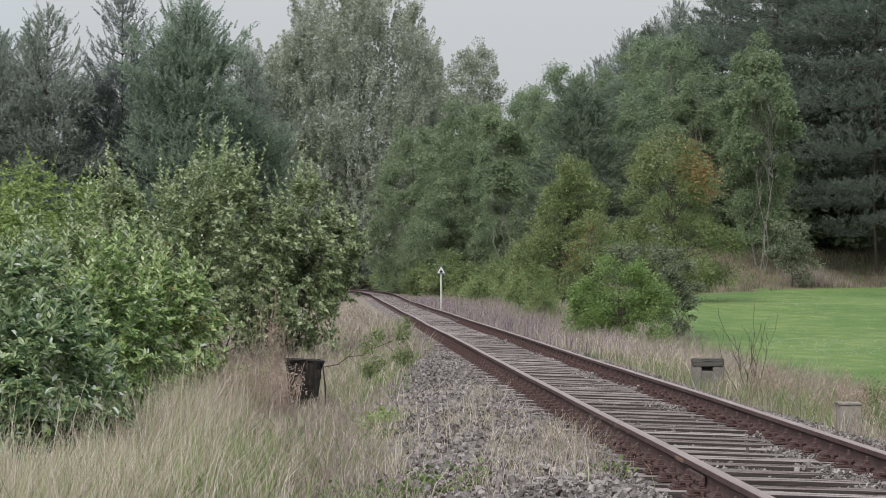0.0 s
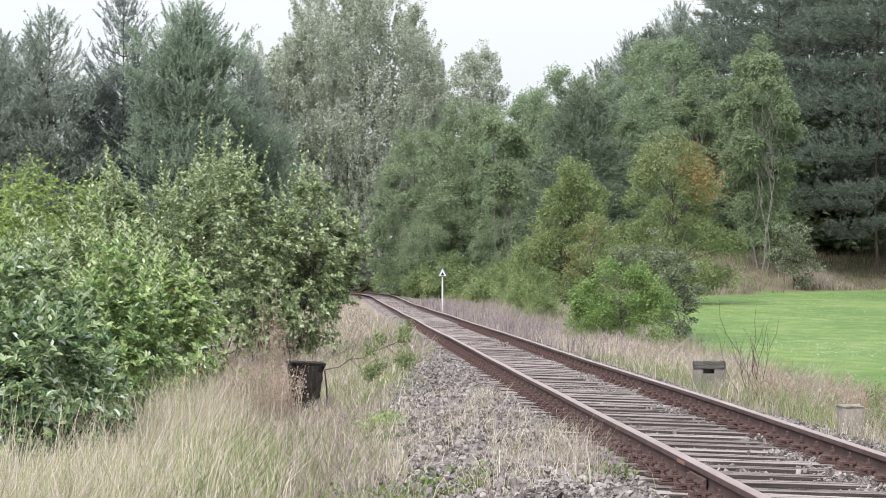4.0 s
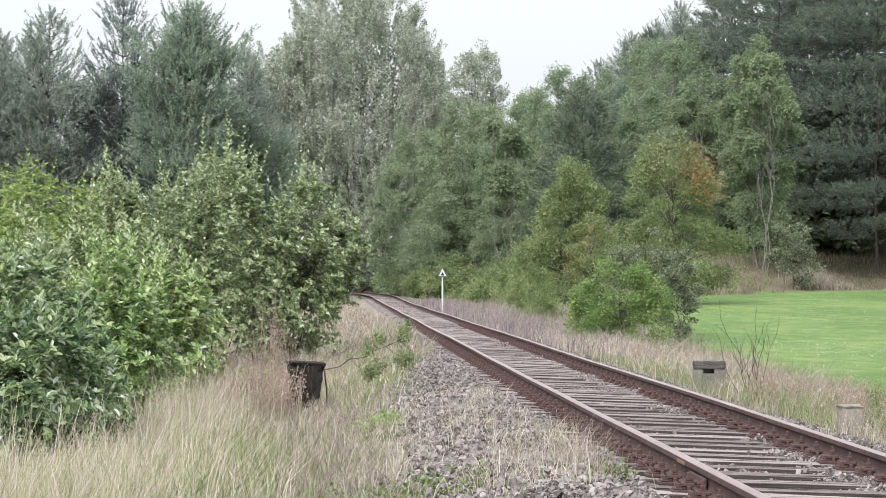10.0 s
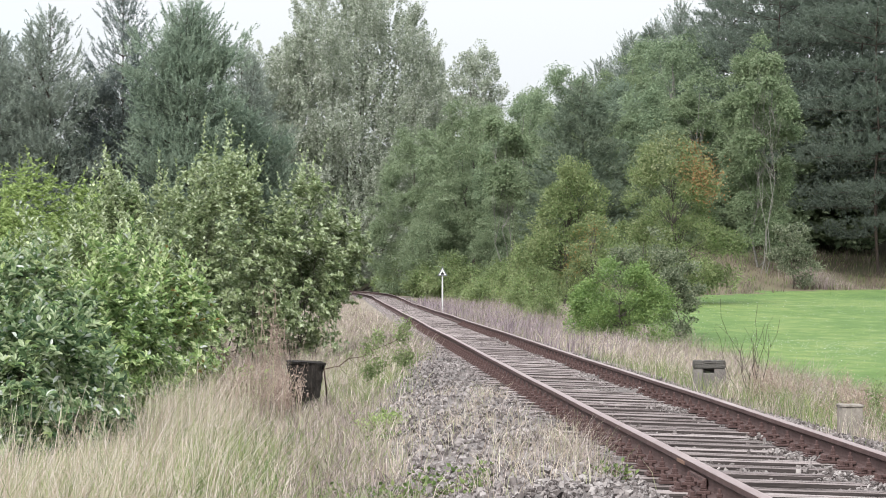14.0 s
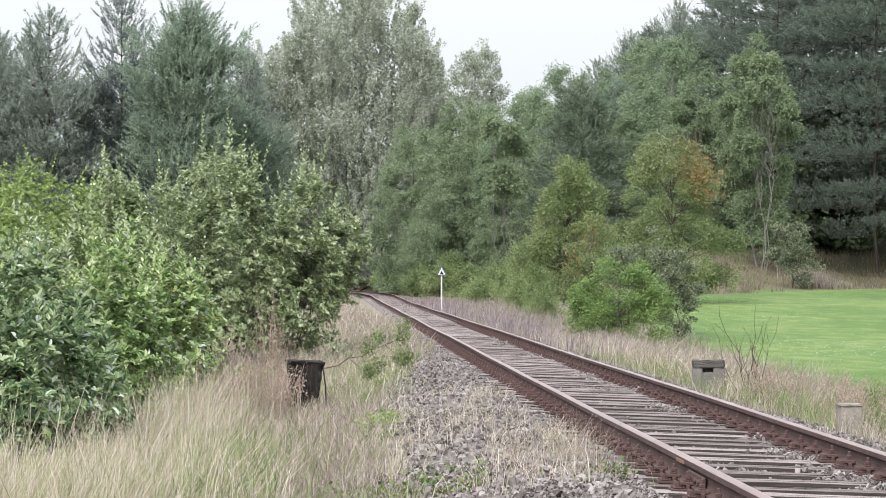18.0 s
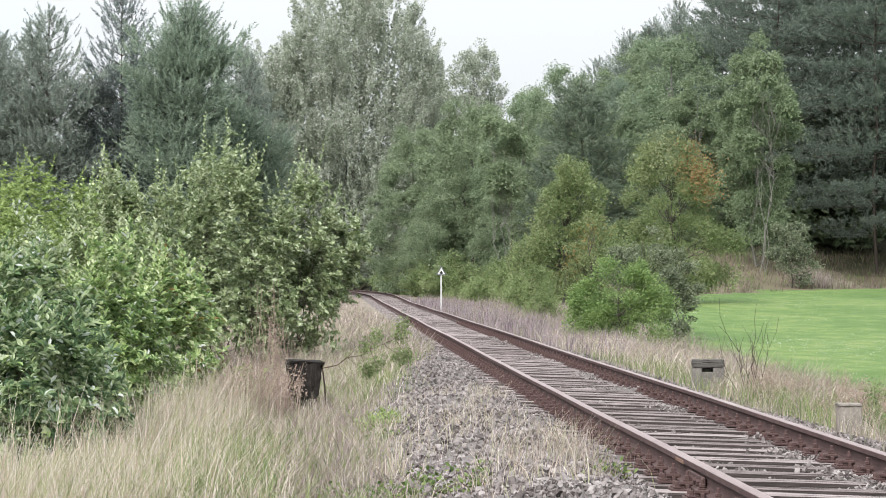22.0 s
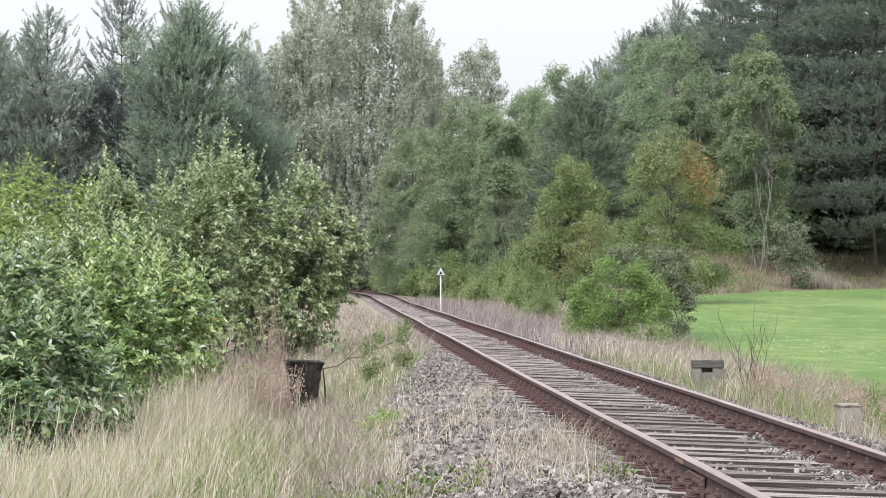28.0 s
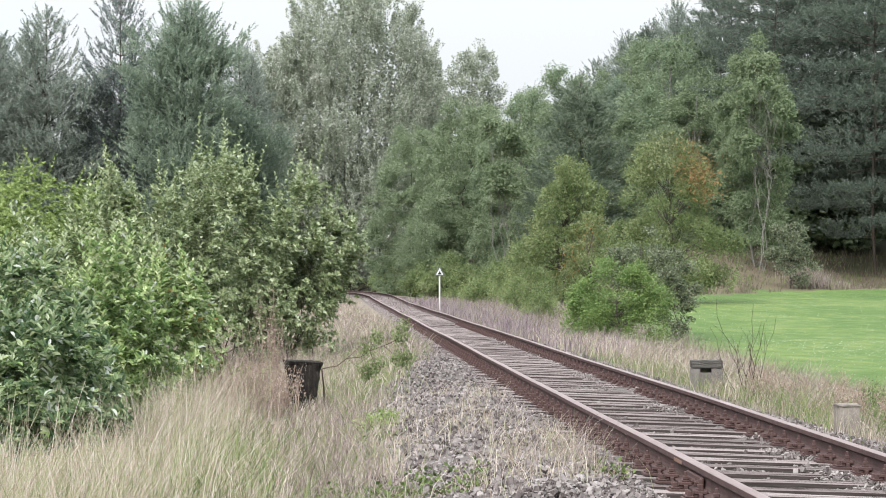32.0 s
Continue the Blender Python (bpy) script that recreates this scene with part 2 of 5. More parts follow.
def box(bm, size, at=(0, 0, 0), bevel=0.0, turn=None):
    r = bmesh.ops.create_cube(bm, size=1.0)
    vs = r["verts"]
    mat = Matrix.Translation(at) @ (turn or Matrix.Identity(4)) @ Matrix.Diagonal((*size, 1))
    bmesh.ops.transform(bm, matrix=mat, verts=vs)
    if bevel:
        es = list({e for v in vs for e in v.link_edges})
        bmesh.ops.bevel(bm, geom=es, offset=bevel, segments=1, affect="EDGES")
    return vs


def unit(a):
    return a / np.maximum(np.linalg.norm(a, axis=1, keepdims=True), 1e-9)


def leaf_arrays(c, axis, normal, length, width, r):
    """Two folded quads a leaf: base, two points either side, tip."""
    n = len(c)
    a = unit(axis)
    s = unit(np.cross(a, normal))
    nn = np.cross(s, a)
    L, W = length[:, None], width[:, None]
    up = nn * W * 0.22
    tip = c + a * L - nn * L * 0.12
    v = np.stack([c, c + a * L * 0.35 - s * W * 0.5 + up, c + a * L * 0.75 - s * W * 0.34 + up, tip,
                  c + a * L * 0.75 + s * W * 0.34 + up, c + a * L * 0.35 + s * W * 0.5 + up], 1).reshape(-1, 3)
    k = (np.arange(n) * 6)[:, None]
    q = np.concatenate([k + [[0, 1, 2, 3]], k + [[0, 3, 4, 5]]])
    return v, q


def card_arrays(c, axis, normal, length, width):
    """One bent rhomb a leaf, two triangles as one quad."""
    n = len(c)
    a = unit(axis)
    s = unit(np.cross(a, normal))
    nn = np.cross(s, a)
    L, W = length[:, None], width[:, None]
    v = np.stack([c, c + a * L * 0.5 - s * W * 0.5 + nn * W * 0.15, c + a * L, c + a * L * 0.5 + s * W * 0.5 + nn * W * 0.15], 1).reshape(-1, 3)
    return v, (np.arange(n) * 4)[:, None] + [[0, 1, 2, 3]]


def chip_arrays(c, axis, normal, length, width):
    """One triangle a leaf, for what stays far off."""
    n = len(c)
    a = unit(axis)
    s = unit(np.cross(a, normal))
    L, W = length[:, None], width[:, None]
    v = np.stack([c - s * W * 0.5, c + s * W * 0.5, c + a * L], 1).reshape(-1, 3)
    return v, (np.arange(n) * 3)[:, None] + [[0, 1, 2]]


def tubes(lines, sides=5):
    """Tapered tubes along lists of (point, radius): verts and quads."""
    V, Q, k = [], [], 0
    ang = np.arange(sides) * 2 * math.pi / sides
    for line in lines:
        pts = np.array([p for p, _ in line], float)
        rad = np.array([r for _, r in line], float)
        d = unit(np.gradient(pts, axis=0))
        ref = np.where(np.abs(d[:, 2:3]) > 0.9, [[1.0, 0, 0]], [[0, 0, 1.0]])
        u = unit(np.cross(d, ref))
        w = np.cross(d, u)
        ring = pts[:, None] + rad[:, None, None] * (np.cos(ang)[None, :, None] * u[:, None] + np.sin(ang)[None, :, None] * w[:, None])
        m = len(pts)
        V.append(ring.reshape(-1, 3))
        i = np.arange(m - 1)[:, None] * sides
        j = np.arange(sides)[None]
        j2 = (j + 1) % sides
        Q.append(np.stack([i + j, i + j2, i + sides + j2, i + sides + j], -1).reshape(-1, 4) + k)
        k += m * sides
    return np.concatenate(V), np.concatenate(Q)


def bough(a, b, r0, r1, steps=5, wobble=0.06, sag=0.0):
    """A wavering line from a to b."""
    a, b = np.array(a, float), np.array(b, float)
    length = np.linalg.norm(b - a)
    out = []
    for i in range(steps + 1):
        f = i / steps
        p = a + (b - a) * f + rng.normal(0, wobble * length * 0.35, 3) * (0 < i < steps)
        p[2] -= sag * length * math.sin(math.pi * f)
        out.append((p, r0 + (r1 - r0) * f))
    return out

# ---- ground ----


def smooth(a, b, x):
    t = np.clip((np.asarray(x, float) - a) / (b - a), 0, 1)
    return t * t * (3 - 2 * t)


def track_x(y):
    """The middle of the line: straight, then a bend to the left."""
    y = np.asarray(y, float)
    return 2.96 - np.maximum(y - 150, 0) ** 2 / (2 * 620.0)


def cant(y):
    """Fall from the left rail to the right rail over the gauge."""
    return 0.055 - 0.10 * smooth(110, 170, y)


def rise(y):
    return 0.10 * smooth(120, 200, y)


def ballast_edge(y):
    """Where the stones give way to grass, from the middle of the line."""
    return -2.70 + 1.40 * smooth(24, 44, y)


def meadow_end(x):
    """Where the meadow meets the bank: nearer beside the line, further off to the right."""
    return np.clip(130 + (np.asarray(x, float) - 24.5) * 1.55, 116, 142)


def gz(x, y):
    """Height of the ground."""
    x, y = np.asarray(x, float), np.asarray(y, float)
    d = x - track_x(y)
    bed = -0.215 - cant(y) * np.clip(d + 0.75, -1, 3) / 1.5 + rise(y)
    patch = np.sin(x * 2.1 + 1.3 * np.sin(y * 0.7)) * np.sin(y * 1.27 + x * 0.6) + 0.6 * np.sin(y * 2.9 + x * 3.1)
    bed = bed + np.where(np.abs(d) < 0.7, -0.010 + 0.024 * patch + 0.050 * smooth(0.3, 0.55, d + 0.12 * np.sin(y * 0.8)), np.where(np.abs(d) < 0.95, -0.02, 0.066 * smooth(-0.92, -1.15, d) + 0.024 * patch))
    left = -0.45 + rise(y) - 0.15 * smooth(-5, -14, d)
    z = left + (bed - left) * smooth(-3.4, -1.55, d)
    field = -0.92 + np.clip(y - 45, 0, 88) * 0.0162
    hill = smooth(0, 22, y - meadow_end(x)) * 2.3 + np.clip(y - 150, 0, 120) * 0.055
    right = field + hill * smooth(9, 17, d)
    right = np.where(y > 100, right + (rise(y) - 0.4 - right) * (1 - smooth(6, 14, d)) * smooth(100, 130, y), right)
    verge = bed - 0.12
    z = np.where(d > 0, verge + (bed - verge) * (1 - smooth(1.4, 2.2, d)), z)
    z = np.where(d > 1.9, z + (right - z) * smooth(1.9, 6.2, d), z)
    return z + 0.02 * np.sin(x * 1.7 + y * 0.6) * np.sin(y * 0.9 - x)


def build_ground():
    xs = np.unique(np.concatenate([[-2500, -900, -300, -120], np.arange(-60, -12, 4.0), np.arange(-12, 12, 0.4), np.arange(12, 60, 2.0), [70, 90, 120, 300, 900, 2500]]))
    ys = np.unique(np.concatenate([[-2500, -900, -300, -60, -20, 0, 6], np.arange(10, 60, 0.6), np.arange(60, 160, 1.5), np.arange(160, 340, 5.0), [400, 600, 1200, 3000]]))
    X, Y = np.meshgrid(xs, ys)
    Z = gz(X, np.clip(Y, 0, 400))
    v = np.stack([X, Y, Z], -1).reshape(-1, 3)
    nx, ny = len(xs), len(ys)
    i, j = np.meshgrid(np.arange(nx - 1), np.arange(ny - 1))
    a = (j * nx + i).ravel()
    q = np.stack([a, a + 1, a + nx + 1, a + nx], 1)
    cx, cy = v[q, 0].mean(1), v[q, 1].mean(1)
    d = cx - track_x(cy)
    wob = 0.5 * np.sin(cy * 0.35) + 0.3 * np.sin(cy * 0.9)
    idx = np.zeros(len(q), int)
    idx[(d > 6.3 + wob * 0.6) & (cy < meadow_end(cx) + wob)] = 1
    idx[(cy >= meadow_end(cx) + wob) & (d > 6.3)] = 3
    idx[(cy > 141) & (cy < 146) & (cx > 28.4 + wob)] = 0
    idx[(cy > 150) & (np.abs(d) > 5)] = 2
    idx[(d < -9)] = 2
    idx[(d > ballast_edge(cy) - 0.1 + wob * 0.12) & (d < 1.9) & (cy < 330)] = 4
    ob = new("ground", fast_mesh("ground", v, q, [M["soil"], M["meadow"], M["floor"], M["bank"], M["bed"]], idx, True))
    tagged(ob, "dry grassy railway verge, ballast bed and green meadow", "ground", kind="structure")


build_ground()

# ---- the line ----
track = tagged(new("railway_track"), "single rusty railway track on old wooden sleepers", "railway track", kind="structure")
GAUGE = 1.501


def rail_profile():
    h = [(-0.0335, -0.004), (-0.030, 0.0), (0.030, 0.0), (0.0335, -0.004), (0.0335, -0.036), (0.009, -0.050), (0.007, -0.10), (0.012, -0.122),
         (0.0625, -0.138), (0.0625, -0.149), (-0.0625, -0.149), (-0.0625, -0.138), (-0.012, -0.122), (-0.007, -0.10), (-0.009, -0.050), (-0.0335, -0.036)]
    return np.array(h)


def rail_z(side, y):
    return rise(y) - (cant(y) if side > 0 else 0 * np.asarray(y, float))


def build_rail(side, name, label):
    ys = np.concatenate([np.arange(-40, 150, 2.0), np.arange(150, 340, 3.0)])
    prof = rail_profile()
    x0, z0 = track_x(ys) + side * GAUGE / 2, rail_z(side, ys)
    x0 = x0 + 0.006 * np.sin(ys * 0.31 + side) + 0.004 * np.sin(ys * 0.83)
    z0 = z0 + 0.006 * np.sin(ys * 0.23 + side * 2)
    n, k = len(ys), len(prof)
    v = np.zeros((n, k, 3))
    v[:, :, 0] = x0[:, None] + prof[None, :, 0]
    v[:, :, 1] = ys[:, None]
    v[:, :, 2] = z0[:, None] + prof[None, :, 1]
    i, j = np.arange(n - 1)[:, None] * k, np.arange(k)[None]
    q = np.stack([i + j, i + (j + 1) % k, i + k + (j + 1) % k, i + k + j], -1)
    idx = np.zeros((n - 1, k), int)
    idx[:, [0, 1, 2]] = 1
    return part(name, fast_mesh(name, v.reshape(-1, 3), q.reshape(-1, 4), [M["rust"], M["railtop"]], idx.ravel()), track, label=label)


build_rail(-1, "rail", "rusty steel rail with a worn pale head")
build_rail(1, "rail", "rusty steel rail with a worn pale head")


def sleeper_mesh(seed):
    """Old squared timber with long splits along its grey top, sides coloured dark as in shade, and ragged ends."""
    r = np.random.default_rng(seed)
    n = 9
    # side: 1 takes the dark colour with shade in it, 0 the grey top.
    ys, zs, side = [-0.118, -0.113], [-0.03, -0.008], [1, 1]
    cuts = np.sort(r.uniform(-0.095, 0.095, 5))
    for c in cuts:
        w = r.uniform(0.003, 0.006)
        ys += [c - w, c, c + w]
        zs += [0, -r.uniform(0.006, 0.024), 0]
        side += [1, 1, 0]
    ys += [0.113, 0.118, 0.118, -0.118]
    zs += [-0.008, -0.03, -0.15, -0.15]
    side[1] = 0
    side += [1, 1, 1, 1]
    k = len(ys)
    v = []
    for i in range(n):
        x = -1.3 + 2.6 * i / (n - 1)
        drift = r.normal(0, 0.005, 5)
        for j in range(k):
            g = (j - 2) // 3
            groove = 2 <= j < 17
            jig = drift[g] if groove else 0
            depth = zs[j] * (r.uniform(0.1, 1.4) if groove else 1)
            xe = x + (r.normal(0, 0.02) if i in (0, n - 1) else 0)
            v.append((xe, ys[j] + jig, depth + r.normal(0, 0.0012)))
    q = [(i * k + j, i * k + (j + 1) % k, (i + 1) * k + (j + 1) % k, (i + 1) * k + j) for i in range(n - 1) for j in range(k)]
    me = bpy.data.meshes.new("sleeper")
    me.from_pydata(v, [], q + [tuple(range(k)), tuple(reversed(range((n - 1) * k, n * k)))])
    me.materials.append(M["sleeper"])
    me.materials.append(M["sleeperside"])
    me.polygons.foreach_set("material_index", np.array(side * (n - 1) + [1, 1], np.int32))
    me.update()
    return me


def plate_mesh():
    bm = bmesh.new()
    box(bm, (0.36, 0.16, 0.018), (0, 0, -0.158), 0.003)
    for s in (-1, 1):
        box(bm, (0.022, 0.15, 0.035), (s * 0.077, 0, -0.140), 0.004)
        for u in (-1, 1):
            box(bm, (0.05, 0.05, 0.012), (s * 0.142, u * 0.045, -0.143), 0.004)
            box(bm, (0.026, 0.026, 0.036), (s * 0.142, u * 0.045, -0.125), 0.004)
    return bm_mesh("baseplate", bm, M["rust"])


def clamp_mesh():
    bm = bmesh.new()
    box(bm, (0.085, 0.07, 0.024), (0.075, 0, -0.118), 0.005)
    box(bm, (0.03, 0.05, 0.03), (0.104, 0, -0.135), 0.004)
    box(bm, (0.042, 0.042, 0.012), (0.075, 0, -0.101), 0.003)
    box(bm, (0.034, 0.034, 0.026), (0.075, 0, -0.083), 0.005)
    box(bm, (0.018, 0.018, 0.03), (0.075, 0, -0.058), 0.004)
    return bm_mesh("clamp", bm, M["rust"])


PITCH = 0.606
sleepers = [sleeper_mesh(s) for s in range(7)]
plate, clamp = plate_mesh(), clamp_mesh()
srng = random.Random(4)
for i in range(298):
    y = 12.4 + i * PITCH
    c = float(cant(y))
    tilt = math.degrees(math.atan2(c, GAUGE))
    x, z = float(track_x(y)), -0.169 - c / 2 + float(rise(y))
    slope = math.degrees(max(y - 150, 0) / 620.0)
    m = pose(x + srng.uniform(-0.03, 0.03), y + srng.uniform(-0.02, 0.02), z + srng.uniform(-0.006, 0.006), srng.uniform(-0.5, 0.5), tilt, srng.uniform(-0.9, 0.9) + slope)
    part("sleeper", srng.choice(sleepers), track, m @ (pose(0, 0, 0, 0, 0, 180) if i % 2 else Matrix.Identity(4)))
    if y < 72:
        for side in (-1, 1):
            pm = pose(x + side * GAUGE / 2, y, float(rail_z(side, y)), 0, tilt, 0)
            pl = part("baseplate", plate, track, pm)
            for s in (0, 180):
                part("clamp", clamp, pl, pose(0, 0, 0, 0, 0, s))


def far_sleepers():
    V, Q, k = [], [], 0
    for i in (*range(-84, 0), *range(298, 480)):
        y = 12.4 + i * PITCH
        x, z, a = float(track_x(y)), -0.169 - float(cant(y)) / 2 + float(rise(y)), max(y - 150, 0) / 620.0
        m = pose(x, y, z, 0, math.degrees(math.atan2(float(cant(y)), GAUGE)), math.degrees(a))
        for a3 in ((-1.3, -0.12, 0), (1.3, -0.12, 0), (1.3, 0.12, 0), (-1.3, 0.12, 0), (-1.3, -0.12, -0.15), (1.3, -0.12, -0.15), (1.3, 0.12, -0.15), (-1.3, 0.12, -0.15)):
            V.append(tuple(m @ Vector(a3)))
        Q += [[k + a for a in f] for f in ((0, 1, 2, 3), (0, 4, 5, 1), (2, 6, 7, 3), (0, 3, 7, 4), (1, 5, 6, 2))]
        k += 8
    tagged(part("distant_sleepers", fast_mesh("distant_sleepers", V, Q, [M["sleeper"]]), track, label="weathered wooden sleepers further along the line"), kind="stuff")


far_sleepers()


def fishplate():
    bm = bmesh.new()
    box(bm, (0.02, 0.62, 0.075), (0, 0, 0), 0.006)
    pl = part("fishplate", bm_mesh("fishplate", bm, M["rust"]), track, pose(2.96 - GAUGE / 2 - 0.030, 14.75, -0.088), "bolted rail joint plate")
    bm = bmesh.new()
    box(bm, (0.03, 0.034, 0.034), (-0.022, 0, 0), 0.006)
    bolt = bm_mesh("bolt", bm, M["rust"])
    for u in (-0.22, -0.08, 0.08, 0.22):
        part("bolt", bolt, pl, pose(0, u, 0.0, srng.uniform(0, 40)))
    bm = bmesh.new()
    box(bm, (0.005, 0.34, 0.024), (0, 0, 0), 0.002)
    part("rust_flake", bm_mesh("rust_flake", bm, M["freshrust"]), track, pose(2.96 - GAUGE / 2 - 0.0365, 15.45, -0.024), "orange fresh rust patch")


fishplate()

# ---- ballast ----
_bm = bmesh.new()
bmesh.ops.create_cube(_bm, size=1.5)
bmesh.ops.triangulate(_bm, faces=_bm.faces)
_bm.verts.index_update()
ICO_V = np.array([v.co[:] for v in _bm.verts])
ICO_F = np.array([[v.index for v in f.verts] for f in _bm.faces])
_bm.free()


def stone_cloud(n, r, x, y, size):
    """Angular stones lying on the ground: verts and triangles."""
    k = len(ICO_V)
    sc = size[:, None] * r.uniform(0.5, 1.3, (n, 3)) * [1, 1, 0.7]
    v = ICO_V[None] * (1 + r.uniform(-0.45, 0.25, (n, k, 1))) + r.normal(0, 0.12, (n, k, 3))
    v = v * sc[:, None]
    q = unit(r.normal(size=(n, 4)))
    w, a, b, c = q.T
    R = np.stack([1 - 2 * (b * b + c * c), 2 * (a * b - c * w), 2 * (a * c + b * w), 2 * (a * b + c * w), 1 - 2 * (a * a + c * c), 2 * (b * c - a * w),
                  2 * (a * c - b * w), 2 * (b * c + a * w), 1 - 2 * (a * a + b * b)], 1).reshape(n, 3, 3)
    v = np.einsum("nij,nkj->nki", R, v)
    z = gz(x, y) + size * r.uniform(0.05, 0.45, n)
    v += np.stack([x, y, z], 1)[:, None]
    f = ICO_F[None] + (np.arange(n) * k)[:, None, None]
    return v.reshape(-1, 3), f.reshape(-1, 3)


def build_ballast():
    r = np.random.default_rng(11)
    n = 52000
    y = 13 + 44 * r.random(n) ** 1.6
    d = r.uniform(-3.5, 2.1, n)
    keep = r.random(n) < 1.03 - smooth(0.25, -0.35, d - ballast_edge(y)) * 1.0
    y, d = y[keep], d[keep]
    y = np.concatenate([y, 13 + 32 * r.random(2200) ** 1.3])
    d = np.concatenate([d, r.uniform(0.25, 0.68, 2200)])
    size = np.abs(r.normal(0.011, 0.006, len(y))) + 0.006
    between = np.abs(d) < 1.25
    size[between] *= 0.7
    v, f = stone_cloud(len(y), r, track_x(y) + d, y, size)
    ob = new("ballast", fast_mesh("ballast", v, f, [M["stone"]]))
    tagged(ob, "grey angular crushed-stone ballast around the sleepers", "ballast", kind="stuff")
    # Loose stones that can be told apart, near the rail.
    meshes = []
    for s in range(6):
        rr = np.random.default_rng(s)
        v = (ICO_V * (1 + rr.uniform(-0.45, 0.25, (len(ICO_V), 1))) + rr.normal(0, 0.12, ICO_V.shape)) * rr.uniform(0.7, 1.2, 3) * [1, 1, 0.7] * 0.023
        meshes.append(fast_mesh("ballast_stone", v, ICO_F, [M["stone1"]]))
    for i in range(240):
        y, d = srng.uniform(14.5, 24), srng.uniform(-2.5, -1.3)
        if i % 4 == 0:
            d = srng.uniform(-0.6, 0.65)
        x = float(track_x(y)) + d
        part("ballast_stone", srng.choice(meshes), ob, pose(x, y, float(gz(x, y)) + 0.022, srng.uniform(0, 360), srng.uniform(0, 360), srng.uniform(0, 360)))


build_ballast()

# ---- plants ----
SWAY = []
TALL = {}


def thing(name, x, y, turn, label, category, group=""):
    ob = new(name)
    ob.matrix_basis = pose(x, y, float(gz(x, y)) - 0.03, 0, 0, turn)
    return tagged(ob, label, category, group)


PROFILE = {
    "round": lambda t: (max(0.0, 1 - (2 * t - 0.9) ** 2 / 1.21)) ** 0.5,
    "egg": lambda t: (1 - t ** 3.0) ** 0.55 * (0.78 + 0.22 * min(1, t * 2.5)),
    "dome": lambda t: (1 - t ** 2.6) ** 0.6 * (0.72 + 0.28 * min(1, t * 2.5)),
    "column": lambda t: math.sin(math.pi * (0.14 + 0.84 * t)) ** 0.75,
    "bush": lambda t: (1 - t ** 2.2) ** 0.55 * (0.85 + 0.15 * min(1, t * 3)),
    "spire": lambda t: (1 - t ** 1.6) ** 0.75 * min(1, 0.8 + t * 2),
    "cone": lambda t: (1 - t) ** 0.75 * min(1, 0.4 + t * 4),
}


def crown_points(r, low, high, width, shape, clusters, inner=0.35):
    out = []
    while len(out) < clusters:
        t = r.random()
        p = PROFILE[shape](t)
        if r.random() > p ** 1.3 + 0.06:
            continue
        a = r.random() * 2 * math.pi
        rad = width / 2 * p * math.sqrt(inner ** 2 + (1 - inner ** 2) * r.random()) * r.uniform(0.86, 1.08)
        out.append((rad * math.cos(a), rad * math.sin(a), low + (high - low) * t))
    return np.array(out)


def lobed_points(r, low, high, width, shape, lobes, clusters, girth, inner=0.5, flat=0.8):
    """Clusters on the upper and outer sides of rounded lobes, with gaps between the lobes; also which way each one faces."""
    c = crown_points(r, low, high, width * (1 - girth), shape, lobes, inner)
    rad = width * girth * r.uniform(0.65, 1.3, lobes) * (1.15 - 0.45 * (c[:, 2] - low) / (high - low))
    k = r.integers(lobes, size=clusters)
    away = unit(np.concatenate([c[:, :2], np.zeros((lobes, 1))], 1) + 1e-6)
    d = unit(r.normal(0, 1, (clusters, 3)) + away[k] * 0.55 + [0, 0, 0.35])
    p = c[k] + d * (rad[k] * r.uniform(0.55, 1.0, clusters) ** 0.5)[:, None] * [1, 1, flat]
    p[:, 2] = np.clip(p[:, 2], low * 0.6, high * 1.03)
    return p, d


